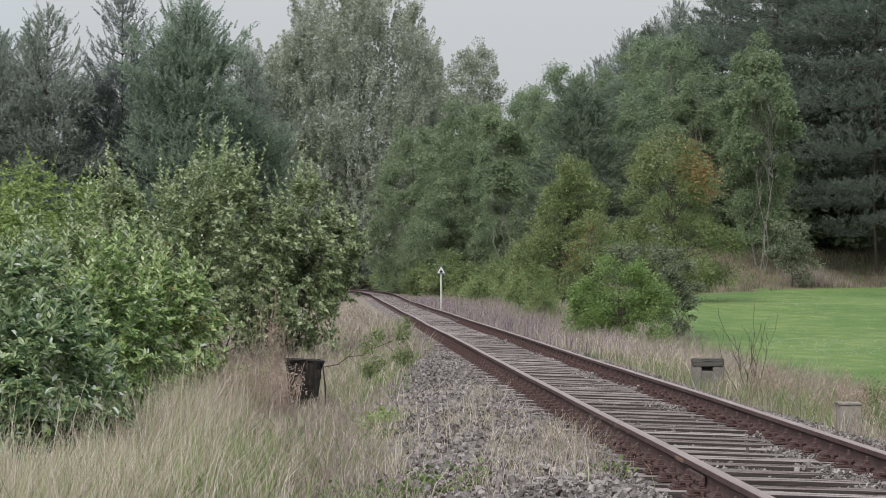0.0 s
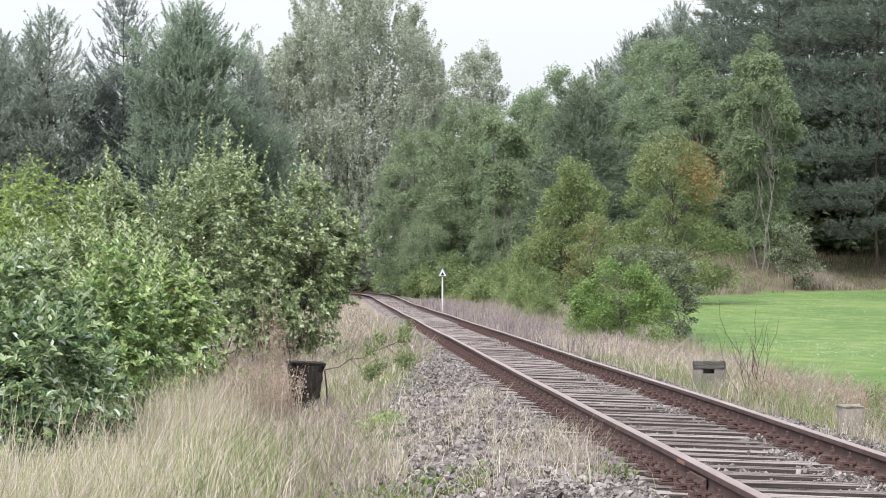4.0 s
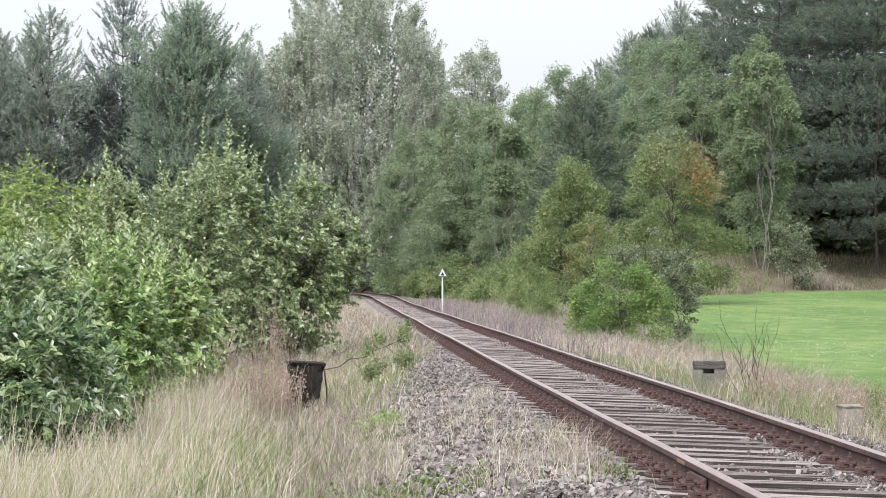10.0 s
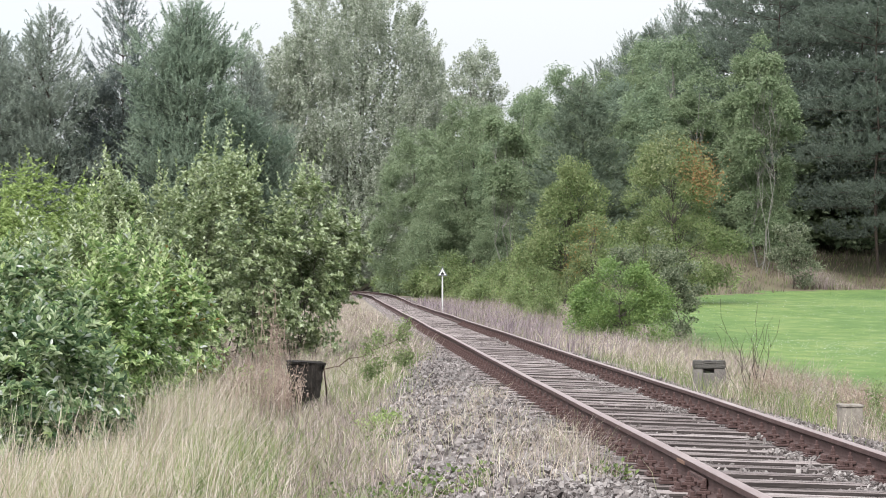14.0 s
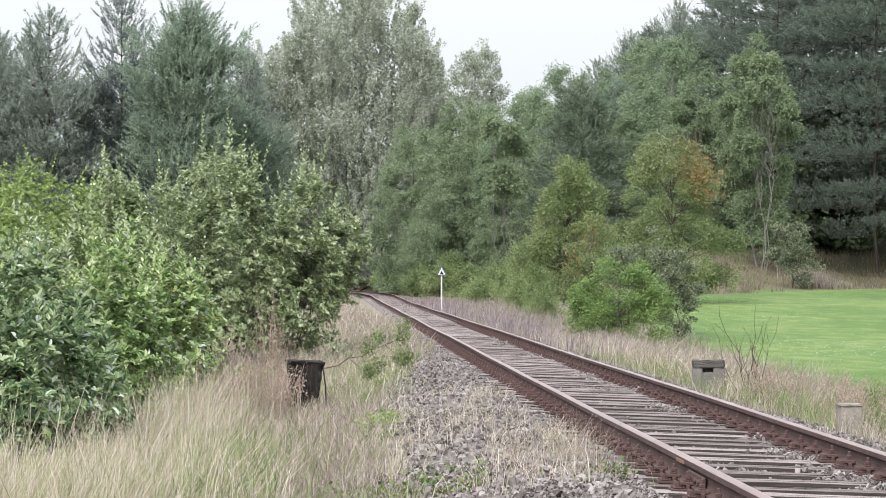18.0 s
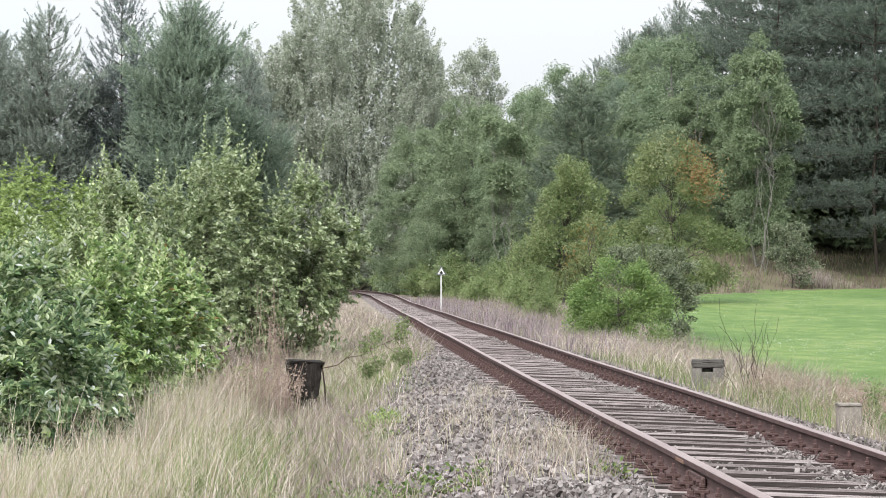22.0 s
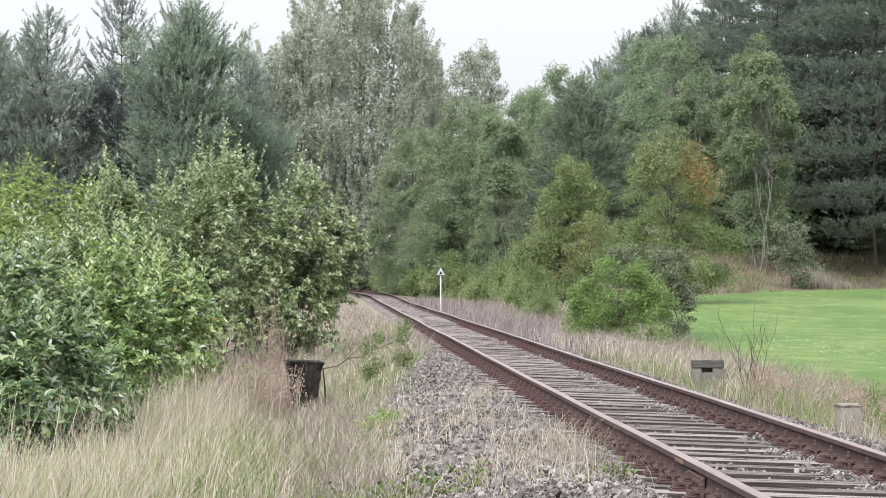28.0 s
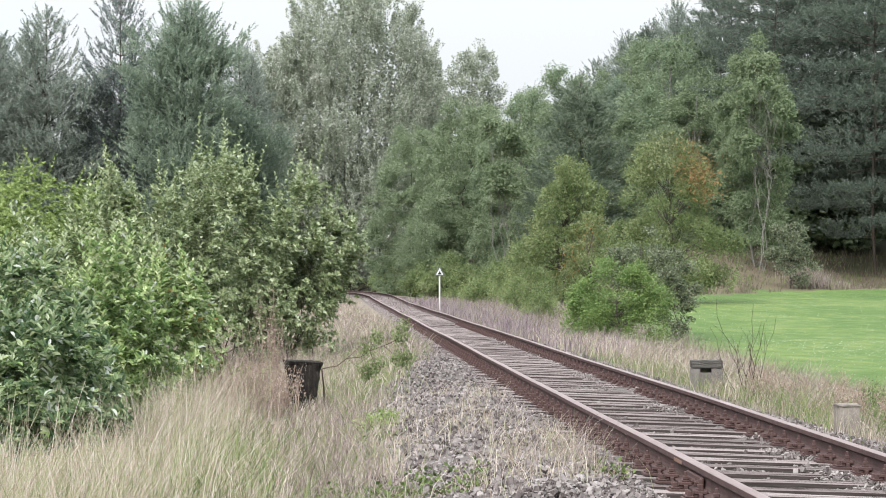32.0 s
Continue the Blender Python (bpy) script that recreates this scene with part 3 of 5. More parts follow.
def leafy(name, x, y, height, width, mats, shape="round", low=0.12, clusters=60, per=70, size=0.09, spread=0.11, bark="bark",
          label="", category="tree", group="", seed=1, fine=False, upright=0.0, lean=(0, 0), crowns=1, stems=1, squash=0.75, aspect=0.55, sway=0.5, shoots=0, limb=0.0026, inner=0.35, far=False, girth=1.0,
          lobes=0, lobe=0.14, droop=0.0, flat=0.8):
    """A broad-leaved tree or bush: trunk and limbs in one part, the crown in one or more leafy parts."""
    r = np.random.default_rng(seed)
    ob = thing(name, x, y, r.uniform(0, 360) if lean == (0, 0) else 0, label, category, group)
    height = height - float(gz(x, y))
    if lobes:
        pts, face = lobed_points(r, height * low, height * 0.97, width, shape, lobes, clusters, lobe, max(inner, 0.45), flat)
    else:
        pts = crown_points(r, height * low, height * 0.97, width, shape, clusters, inner)
        face = np.zeros_like(pts)
    pts[:, 0] += lean[0] * pts[:, 2] / height
    pts[:, 1] += lean[1] * pts[:, 2] / height
    lines = []
    for s in range(stems):
        foot = np.array([0, 0, 0.0]) if stems == 1 else np.append(r.normal(0, width * 0.07, 2), 0)
        top = np.array([lean[0] * 0.8, lean[1] * 0.8, height * 0.85])
        if stems > 1:
            top = pts[r.integers(len(pts))] * [0.8, 0.8, 1]
        rt = height * (0.010 if stems == 1 else 0.004) * girth
        lines.append(bough(foot, top, rt, rt * 0.2, 7, 0.05))
    for p in pts[:: max(1, len(pts) // (30 if far or fine else 70))]:
        line = lines[r.integers(stems)]
        k = min(range(len(line)), key=lambda i: abs(line[i][0][2] - p[2] * 0.65))
        lines.append(bough(line[k][0], p, height * limb, height * limb * 0.3, 4, 0.10, 0.0))
    v, q = tubes(lines, 4 if far else 5)
    part("trunk", fast_mesh("trunk", v, q, [M[bark]], None, True), ob)
    which = np.arange(clusters) % crowns if crowns < 2 else ((np.arctan2(pts[:, 1], pts[:, 0]) / (2 * math.pi) + 0.5) * crowns).astype(int) % crowns
    for c in range(crowns):
        sel, fsel = pts[which == c], face[which == c]
        n = len(sel) * per
        base = np.repeat(sel, per, 0)
        rc = np.repeat(width * spread * r.uniform(0.6, 1.35, len(sel)), per)[:, None]
        off = r.normal(0, 0.55, (n, 3)) * [1, 1, squash]
        if upright:
            off[:, 2] *= 1 + upright
        if droop:
            # Hanging sprays: leaves fall away below the outer end of each twig.
            run = np.hypot(off[:, 0], off[:, 1])
            off[:, 2] -= droop * run ** 2
        pos = base + off * rc
        pos[:, 2] = np.maximum(pos[:, 2], height * 0.03)
        out = unit(off + 1e-6) + unit(np.concatenate([pos[:, :2], np.zeros((n, 1))], 1) + 1e-6) * 0.5
        axis = out + r.normal(0, 0.6, (n, 3)) + [0, 0, upright * 0.8 - droop * 0.5]
        normal = r.normal(0, 0.5, (n, 3)) + [0, 0, 0.7] + unit(pos - [0, 0, height * 0.35]) * 0.9
        if lobes:
            normal = r.normal(0, 0.5, (n, 3)) + [0, 0, 0.45] + unit(off + 1e-6) * 0.4 + np.repeat(fsel, per, 0) * 0.4
        L = size * r.uniform(0.6, 1.35, n)
        if fine:
            # Rosettes: eight leaves round each twig's tip.
            tips = pos[::8]
            k = len(tips)
            d = unit(unit(tips - [0, 0, height * 0.3]) * 0.8 + [0, 0, 0.55] + r.normal(0, 0.35, (k, 3)))
            u = unit(np.cross(d, r.normal(0, 1, (k, 3))))
            w = np.cross(d, u)
            ang = (np.arange(8) * 2.4)[None] + r.uniform(0, 6, (k, 1))
            lift = r.uniform(0.15, 0.9, (k, 8))[..., None]
            axis = (np.cos(ang)[..., None] * u[:, None] + np.sin(ang)[..., None] * w[:, None] + d[:, None] * lift).reshape(-1, 3)
            pos = np.repeat(tips, 8, 0) + r.normal(0, size * 0.12, (k * 8, 3))
            normal = np.repeat(d, 8, 0) + r.normal(0, 0.22, (k * 8, 3))
            n = len(pos)
            L = size * r.uniform(0.65, 1.3, n)
        if shoots:
            hi = sel[np.argsort(-(sel[:, 2] + r.random(len(sel)) * height * 0.35))[: max(1, shoots // crowns)]]
            m = 22
            ln = np.repeat(min(height, 3.2) * r.uniform(0.10, 0.30, len(hi)), m)
            f = np.tile(np.linspace(0, 1, m), len(hi))
            way = np.repeat(unit(r.normal(0, 0.28, (len(hi), 3)) + [0, 0, 1]), m, 0)
            p2 = np.repeat(hi, m, 0) + way * (ln * f)[:, None] + r.normal(0, 0.012, (len(f), 3))
            ang = np.arange(len(f)) * 2.4
            a2 = np.stack([np.cos(ang), np.sin(ang), 0.5 + f], 1)
            pos, axis, normal = np.concatenate([pos, p2]), np.concatenate([axis, a2]), np.concatenate([normal, a2 * [-1, -1, 1] + r.normal(0, 0.3, a2.shape)])
            L = np.concatenate([L, size * (1.35 - 0.6 * f)])
            n = len(pos)
        v, q = leaf_arrays(pos, axis, normal, L, L * aspect, r) if fine else chip_arrays(pos, axis, normal, L * 1.25, L * aspect * 1.5) if far else card_arrays(pos, axis, normal, L, L * aspect * 1.15)
        me = fast_mesh("crown", v, q, [M[k] for k in mats], None if len(mats) == 1 else np.tile(r.choice(len(mats), n, p=[0.86] + [0.14 / (len(mats) - 1)] * (len(mats) - 1)), 2 if fine else 1))
        cr = part("crown", me, ob)
        if crowns > 1:
            SWAY.append((cr, Matrix.Identity(4), sway * 0.8, r.uniform(0, 9), r.uniform(0, 9)))
    SWAY.append((ob, ob.matrix_basis.copy(), sway, r.uniform(0, 9), r.uniform(0, 9)))
    TALL[ob] = height
    return ob


def plumed(name, x, y, height, width, mat, shape, low, lobes, each, leaves, label, seed, sway=0.12, size=0.2, plume=(1.0, 2.1), fat=0.30, tall_lobe=1.6, lobe=0.10, girth=0.3, core=0, shell=0.72):
    """A poplar: steep limbs in upright lobes, each covered with upright leafy plumes."""
    r = np.random.default_rng(seed)
    ob = thing(name, x, y, r.uniform(0, 360), label, "tree", G_WOOD)
    height = height - float(gz(x, y))
    c = crown_points(r, height * low, height * 0.95 - plume[1] * 0.5, width * (1 - lobe), shape, lobes, shell)
    trunk = bough((0, 0, 0), (0, 0, height * 0.9), height * 0.010 * girth, height * 0.002 * girth, 8, 0.02)
    lines = [trunk] + [bough(trunk[min(7, int(p[2] / height * 6))][0], p, height * 0.0012, height * 0.0004, 4, 0.06) for p in c[::3]]
    v, q = tubes(lines, 4)
    part("trunk", fast_mesh("trunk", v, q, [M["bark"]], None, True), ob)
    k = np.repeat(np.arange(lobes), each)
    away = unit(np.concatenate([c[:, :2], np.zeros((lobes, 1))], 1) + 1e-6)[k]
    n = len(k)
    d = unit(r.normal(0, 1, (n, 3)) + away * 0.8 + [0, 0, 0.2])
    rad = (width * lobe * r.uniform(0.7, 1.25, lobes))[k] * r.uniform(0.4, 1, n) ** 0.5
    foot = c[k] + d * rad[:, None] * [1, 1, tall_lobe]
    way = unit(away * 0.28 + d * [0.2, 0.2, 0] + [0, 0, 1] + r.normal(0, 0.13, (n, 3)))
    ln = r.uniform(*plume, n)
    m = n * leaves
    f = np.tile((np.arange(leaves) + 0.5) / leaves, n)
    ang = np.tile(np.arange(leaves) * 2.4, n) + np.repeat(r.uniform(0, 6, n), leaves)
    W = np.repeat(way, leaves, 0)
    u = unit(np.cross(W, [[0.3, 0.9, 0.1]]))
    w = np.cross(W, u)
    ring = np.cos(ang)[:, None] * u + np.sin(ang)[:, None] * w
    thick = np.repeat(ln * fat * r.uniform(0.7, 1.2, n), leaves) * np.sin(np.pi * (0.12 + 0.84 * f)) ** 0.8 * r.uniform(0.35, 1, m) ** 0.5
    pos = np.repeat(foot, leaves, 0) + W * (np.repeat(ln, leaves) * f)[:, None] + ring * thick[:, None]
    pos[:, 2] = np.maximum(pos[:, 2], 0.2)
    axis = ring * 0.7 + W * 0.7 + r.normal(0, 0.4, (m, 3))
    normal = ring * 0.8 + [0, 0, 0.5] + r.normal(0, 0.35, (m, 3)) + np.repeat(away, leaves, 0) * 0.4
    L = size * r.uniform(0.7, 1.3, m)
    # Leaves in the depth of the crown.
    deep = crown_points(r, height * low, height * 0.9, width * 0.76, shape, core, 0.2) if core else np.zeros((0, 3))
    pos, axis = np.concatenate([pos, deep]), np.concatenate([axis, r.normal(0, 1, deep.shape)])
    normal, L = np.concatenate([normal, r.normal(0, 1, deep.shape)]), np.concatenate([L, np.full(len(deep), 0.30)])
    v, q = chip_arrays(pos, axis, normal, L * 1.2, L * 0.85)
    part("crown", fast_mesh("crown", v, q, [M[mat]]), ob)
    SWAY.append((ob, ob.matrix_basis.copy(), sway, r.uniform(0, 9), r.uniform(0, 9)))
    TALL[ob] = height
    return ob


def pine(name, x, y, height, width, mat="needle", label="", seed=1, slope=0.6, bare=0.05, step=0.42, per=5, lift=(0.0, 0.55), curl=0.14, twigs=11, pad=0.3, rise_up=(0.3, 1.8),
         shoot=(0.32, 0.6), needles=22, needle=0.13, fan=3, leaders=1, bark="pinebark", gap=0.0, body=1.0, loose=0.22, open_top=0.72):
    """A pine: whorls of boughs that lift towards the top, their twigs ending in small fans of bottle-brush shoots."""
    r = np.random.default_rng(seed)
    ob = thing(name, x, y, 0, label, "tree", G_PINE)
    height = height - float(gz(x, y))
    lines = [bough((0, 0, 0), (0, 0, height * 0.97), height * 0.0045, height * 0.001, 8, 0.012)]
    heads = [(0.0, 0.0, 1.0)] + [(r.uniform(-1, 1) * 1.3, r.uniform(-0.6, 0.6), r.uniform(0.90, 0.99)) for _ in range(leaders - 1)]
    P, D, S = [], [], []
    for hx, hy, top in heads:
        z = height * top - 0.25
        base = height * (bare if hx == 0 else 0.72)
        if hx:
            lines.append(bough((0, 0, height * 0.70), (hx, hy, height * top * 0.98), height * 0.003, height * 0.001, 5, 0.05))
        g = 3
        P.append(np.array([[hx, hy, height * top - 0.5]] * g) + r.normal(0, 0.05, (g, 3)))
        D.append(np.array([[0, 0, 1.0]] * g) + r.normal(0, 0.12, (g, 3)))
        S.append(np.full(g, 0.75))
        while z > base:
            t = (z - height * bare) / (height * (1 - bare))
            reach = min(width / 2, 0.3 + slope * (height * top - z)) * min(1, 0.62 + 1.6 * t) * (1 if hx == 0 else 0.6)
            start = r.uniform(0, 6.28)
            for j in range(per):
                if r.random() < gap:
                    continue
                a = start + (j + r.uniform(-0.35, 0.35)) * 6.283 / per
                ln = reach * r.uniform(0.55, 1.12)
                d = np.array([math.cos(a), math.sin(a), 0.0])
                side = np.array([-d[1], d[0], 0.0])
                el = lift[0] + (lift[1] - lift[0]) * t ** 2 + r.normal(0, 0.08)
                el = min(el, (height * top - 0.8 * abs(r.normal(0, 1)) - 0.4 - z) / ln - curl)
                z0 = z + step * r.uniform(-0.8, 0.8) * (1 - t)
                lines.append([(np.array([hx, hy, z0]) + d * ln * f + [0, 0, ln * (el * f + curl * f * f)], height * 0.0012 * (1.1 - f)) for f in (0, 0.35, 0.7, 0.95)])
                k = max(2, int(twigs * (0.15 + ln / (width / 2)) * (1.1 - 0.45 * t ** 3)))
                f = 1 - 0.88 * r.random(k)
                f[0] = 1.0
                off = r.normal(0, 0.62, k) * pad * ln * (0.35 + np.sin(np.clip(f, 0, 0.98) * 3.0))
                off[0] = 0
                p = np.array([hx, hy, z0]) + d * (ln * f)[:, None] + side * off[:, None]
                p[:, 2] += ln * (el * f + curl * f * f) + r.normal(0, 0.07, k)
                up = rise_up[0] + (rise_up[1] - rise_up[0]) * t
                q = d + side * (np.sign(off) * 0.45)[:, None] + [0, 0, up]
                g = 1 if t > open_top else fan
                P.append(np.repeat(p, g, 0) + r.normal(0, 0.05 + loose * (1 - t), (k * g, 3)))
                D.append(np.repeat(unit(q), g, 0) + r.normal(0, 0.15 if g == 1 else 0.26, (k * g, 3)))
                S.append(r.uniform(*shoot, k * g) * (1 + 0.6 * t))
            z -= step * r.uniform(0.8, 1.2)
    v, q = tubes(lines, 4)
    part("trunk", fast_mesh("trunk", v, q, [M[bark]], None, True), ob)
    P, D, S = np.concatenate(P), unit(np.concatenate(D)), np.concatenate(S)
    n = len(P) * needles
    f = np.tile((np.arange(needles) + 0.5) / needles, len(P))
    ang = np.tile(np.arange(needles) * 2.4, len(P)) + np.repeat(r.uniform(0, 6, len(P)), needles)
    W = np.repeat(D, needles, 0)
    u = unit(np.cross(W, [[0.31, 0.77, 0.2]]))
    w = np.cross(W, u)
    ring = np.cos(ang)[:, None] * u + np.sin(ang)[:, None] * w
    pos = np.repeat(P, needles, 0) + W * (np.repeat(S, needles) * f)[:, None]
    axis = ring * 0.8 + W * 0.8 + r.normal(0, 0.2, (n, 3))
    L = needle * r.uniform(0.7, 1.25, n)
    v, q = chip_arrays(pos, axis, ring * 0.5 + [0, 0, 0.7] + r.normal(0, 0.4, (n, 3)), L, L * 0.36 * body)
    part("crown", fast_mesh("crown", v, q, [M[mat]]), ob)
    SWAY.append((ob, ob.matrix_basis.copy(), 0.10, r.uniform(0, 9), r.uniform(0, 9)))
    TALL[ob] = height
    return ob


def again(ob, x, y, turn, sx, top, label="", sway=0.15):
    """Another tree of the same kind, reaching up to the height top above the rails."""
    sz = (top - float(gz(x, y))) / TALL[ob]
    c = copy_thing(ob, pose(x, y, float(gz(x, y)) - 0.05, 0, 0, turn))
    c.scale = (sx, sx, sz)
    SWAY.append((c, pose(x, y, float(gz(x, y)) - 0.05, 0, 0, turn), sway, (x * 1.3 + y) % 9, (y * 0.7) % 9))
    return tagged(c, label)

# ---- tall trees behind: the height is that of the top above the rails ----
G_PINE, G_WOOD = "pines at the edge of the wood", "trees along the line"
p_open = pine("pine_tree", -17.5, 150, 17.6, 7.4, "needle", "grey-green pine with a broad loose crown and upright shoots", 29, slope=0.48, leaders=3, gap=0.18, needles=20, per=5, step=0.46, twigs=17, fan=3, needle=0.165, open_top=0.68, shoot=(0.36, 0.66), loose=0.3)
p_dense = pine("pine_tree", -9.0, 148, 18.0, 7.2, "needleblue", "dense broad blue-green pine with bushy top", 22, slope=0.8, step=0.38, per=5, leaders=5, twigs=15, needles=20, fan=3, needle=0.165, open_top=0.78, shoot=(0.36, 0.66), loose=0.3)
p_tall = pine("pine_tree", -13.2, 152, 19.4, 6.6, "needledeep", "tall dark pine with loose crown", 23, slope=0.42, gap=0.14, leaders=1, needles=20, per=5, step=0.5, twigs=18, fan=3, needle=0.165, open_top=0.7, shoot=(0.36, 0.66), loose=0.3)
p_cone = pine("pine_tree", 15.2, 151, 13.7, 7.6, "needlemid", "blue-green conical pine among birches", 25, slope=0.45, per=5, step=0.42, twigs=15, needles=18, fan=3, needle=0.17, open_top=0.9, rise_up=(0.3, 0.9))
p_right = pine("pine_tree", 33.6, 151, 26.5, 15.0, "needledark", "tall dark pine with layered drooping boughs", 24, slope=0.62, bare=0.08, step=1.15, per=5, lift=(-0.12, 0.35), curl=0.10, twigs=46, pad=0.5, rise_up=(0.9, 1.1), shoot=(0.32, 0.55), needles=16, needle=0.15, body=1.0, loose=0.05, open_top=2)
for x, y, a, sx, top in ((-20.6, 151, 40, 0.95, 16.3), (-23.5, 165, 200, 1.1, 17.5), (-6.3, 161, 150, 0.85, 16.6), (24.1, 200, 50, 0.9, 21.4), (26.4, 202, 120, 0.9, 22.6), (28.6, 203, 260, 0.9, 24.4), (22.0, 204, 190, 0.8, 19.6), (20.0, 206, 80, 0.7, 18.2)):
    again(p_open, x, y, a, sx, top)
for x, y, a, sx, top in ((-19.8, 156, 60, 0.7, 10.8), (-15.5, 156, 130, 0.75, 11.0), (-5.6, 153, 220, 0.8, 11.8), (-24, 160, 20, 0.7, 12.5), (-17.6, 154, 250, 0.7, 9.5), (-12.3, 156, 310, 0.8, 12.4), (-11.0, 158, 10, 0.8, 14.0), (19.5, 170, 75, 0.7, 15.0)):
    again(p_dense, x, y, a, sx, top)
for x, y, a, sx, top in ((24.3, 190, 30, 0.7, 20.7), (27.3, 172, 160, 0.8, 22.0), (28.6, 158, 80, 0.85, 24.5), (34.5, 160, 190, 1.0, 27.0), (31.5, 164, 250, 1.0, 24.0), (39.4, 154, 330, 1.05, 27.0), (27.4, 168, 300, 0.7, 24.2), (34.5, 178, 40, 1.0, 26.0), (39.5, 172, 130, 1.0, 26.0)):
    again(p_right, x, y, a, sx, top)

POPLAR = plumed("poplar_tree", 1.9, 240, 32.6, 19.0, "poplar", "egg", 0.04, 240, 12, 64, "huge silver-leaved poplar with dense domed crown", 31, size=0.165, plume=(1.1, 2.3), fat=0.15, lobe=0.085, shell=0.82, core=20000)
plumed("poplar_tree", -5.9, 238, 26.6, 9.4, "poplar", "egg", 0.04, 100, 11, 56, "tall silver-leaved poplar beside pines", 38, size=0.165, plume=(1.1, 2.2), fat=0.15, lobe=0.13, core=8000)
again(POPLAR, 9.2, 246, 170, 0.28, 25.0, "narrow silver-leaved poplar at the big one's side")
FARPOP = plumed("poplar_tree", 13.0, 230, 24.4, 5.9, "poplar", "egg", 0.46, 120, 4, 24, "slender far poplar swaying above the wood", 39, sway=0.0, shell=0.1, plume=(0.6, 1.1), fat=0.30, tall_lobe=1.2, lobe=0.08, size=0.17)

birch_a = leafy("birch_tree", 21.7, 158, 17.6, 8.8, ["birch"], "column", 0.03, 600, 120, 0.102, 0.055, "birchbark", "light green birch with pale trunk", "tree", G_WOOD, 33, sway=0.2, far=True, limb=0.0014, lobes=130, lobe=0.09, droop=0.3)
birch_b = leafy("birch_tree", 24.5, 142, 16.6, 4.9, ["birchlight"], "column", 0.06, 440, 140, 0.088, 0.075, "birchbark", "slim light green birch with drooping twigs", "tree", G_WOOD, 34, sway=0.35, far=True, limb=0.0014, lobes=120, lobe=0.10, droop=0.4, flat=0.6, girth=0.5)
alder = leafy("alder_tree", 9.3, 172, 14.3, 8.6, ["birchdark"], "dome", 0.02, 600, 120, 0.102, 0.055, "bark", "bushy mid-green alder leafy to the ground", "tree", G_WOOD, 35, sway=0.2, far=True, limb=0.0014, lobes=140, lobe=0.09, droop=0.2)
for ob, x, y, a, sx, top in ((alder, 5.9, 188, 50, 0.95, 13.4), (birch_a, 12.9, 169, 120, 0.85, 14.9), (birch_a, 17.2, 181, 200, 0.95, 17.7), (birch_b, 20.0, 172, 20, 1.4, 16.5),
                             (alder, 15.5, 166, 240, 0.9, 13.5), (birch_b, 10.6, 178, 90, 1.4, 15.0), (birch_b, 14.4, 178, 140, 1.4, 16.0), (birch_b, 19.0, 180, 70, 1.5, 17.5), (birch_a, 24.0, 182, 250, 0.95, 19.9), (birch_b, 21.6, 178, 160, 1.5, 18.7), (alder, 11.0, 187, 150, 0.9, 14.2), (alder, 13.2, 186, 80, 0.8, 14.0), (alder, 15.2, 190, 200, 0.9, 16.5), (birch_a, 25.0, 168, 310, 0.9, 19.0),
                             (alder, 20.5, 150, 10, 0.8, 11.0), (alder, 7.4, 182, 300, 0.6, 10.5), (birch_b, 22.6, 152, 260, 1.2, 14.5), (alder, 18.4, 158, 77, 0.8, 12.5), (birch_b, 8.1, 182, 200, 1.4, 13.6), (alder, 11.5, 160, 33, 0.7, 9.0), (alder, 6.6, 176, 70, 0.5, 7.0)):
    again(ob, x, y, a, sx, top)
shrub = leafy("shrub", 6.4, 171, 2.4, 3.6, ["olive", "brightoak"], "bush", 0.02, 90, 90, 0.10, 0.10, "twig", "leafy roadside shrub at the foot of the wood", "shrub", "shrubs under the trees", 36, sway=0.2, far=True)
for x, y, a, sx, top in ((4.9, 196, 30, 1.2, 2.8), (6.9, 178, 90, 1.0, 2.4), (8.2, 150, 200, 0.9, 2.0), (9.2, 140, 140, 1.0, 2.2), (10.6, 133, 20, 1.1, 2.5), (12.4, 130, 280, 1.0, 2.4), (8.0, 126, 70, 0.8, 1.7),
                         (7.4, 160, 100, 1.1, 2.9), (7.7, 96, 40, 0.55, 1.7), (7.25, 86, 110, 0.4, 1.0), (8.3, 108, 160, 0.6, 2.1), (8.9, 119, 220, 0.7, 2.3), (14.5, 136, 150, 1.3, 4.0), (17.5, 134, 10, 1.2, 3.8), (-3.9, 172, 60, 1.3, 3.2), (-4.8, 150, 160, 1.5, 3.5)):
    again(shrub, x, y, a, sx, top)
# The wood behind: plainer trees, seen through the gaps.
back_tree = leafy("alder_tree", -12.0, 262, 15.0, 9.0, ["birchdark"], "dome", 0.02, 80, 75, 0.42, 0.11, "bark", "dark leafy tree in the depth of the wood", "tree", "trees in the depth of the wood", 37, sway=0.0, far=True)
for i in range(26):
    x, y = -45 + 95 * (i + srng.uniform(-0.4, 0.4)) / 26, srng.uniform(262, 300)
    again(back_tree, x, y, srng.uniform(0, 360), srng.uniform(1.0, 1.3), srng.uniform(13, 18) if not 8 < x < 18 else 13, sway=0)
for i in range(14):
    y = 156 + i * 7
    x = srng.uniform(-19, -9) if i % 2 else srng.uniform(-11, -7)
    again(back_tree, x, y, srng.uniform(0, 360), 0.75, srng.uniform(7.0, 9.5), sway=0)
for i in range(12):
    again(back_tree, srng.uniform(26, 44), srng.uniform(150, 200), srng.uniform(0, 360), 0.8, srng.uniform(12, 15), sway=0)

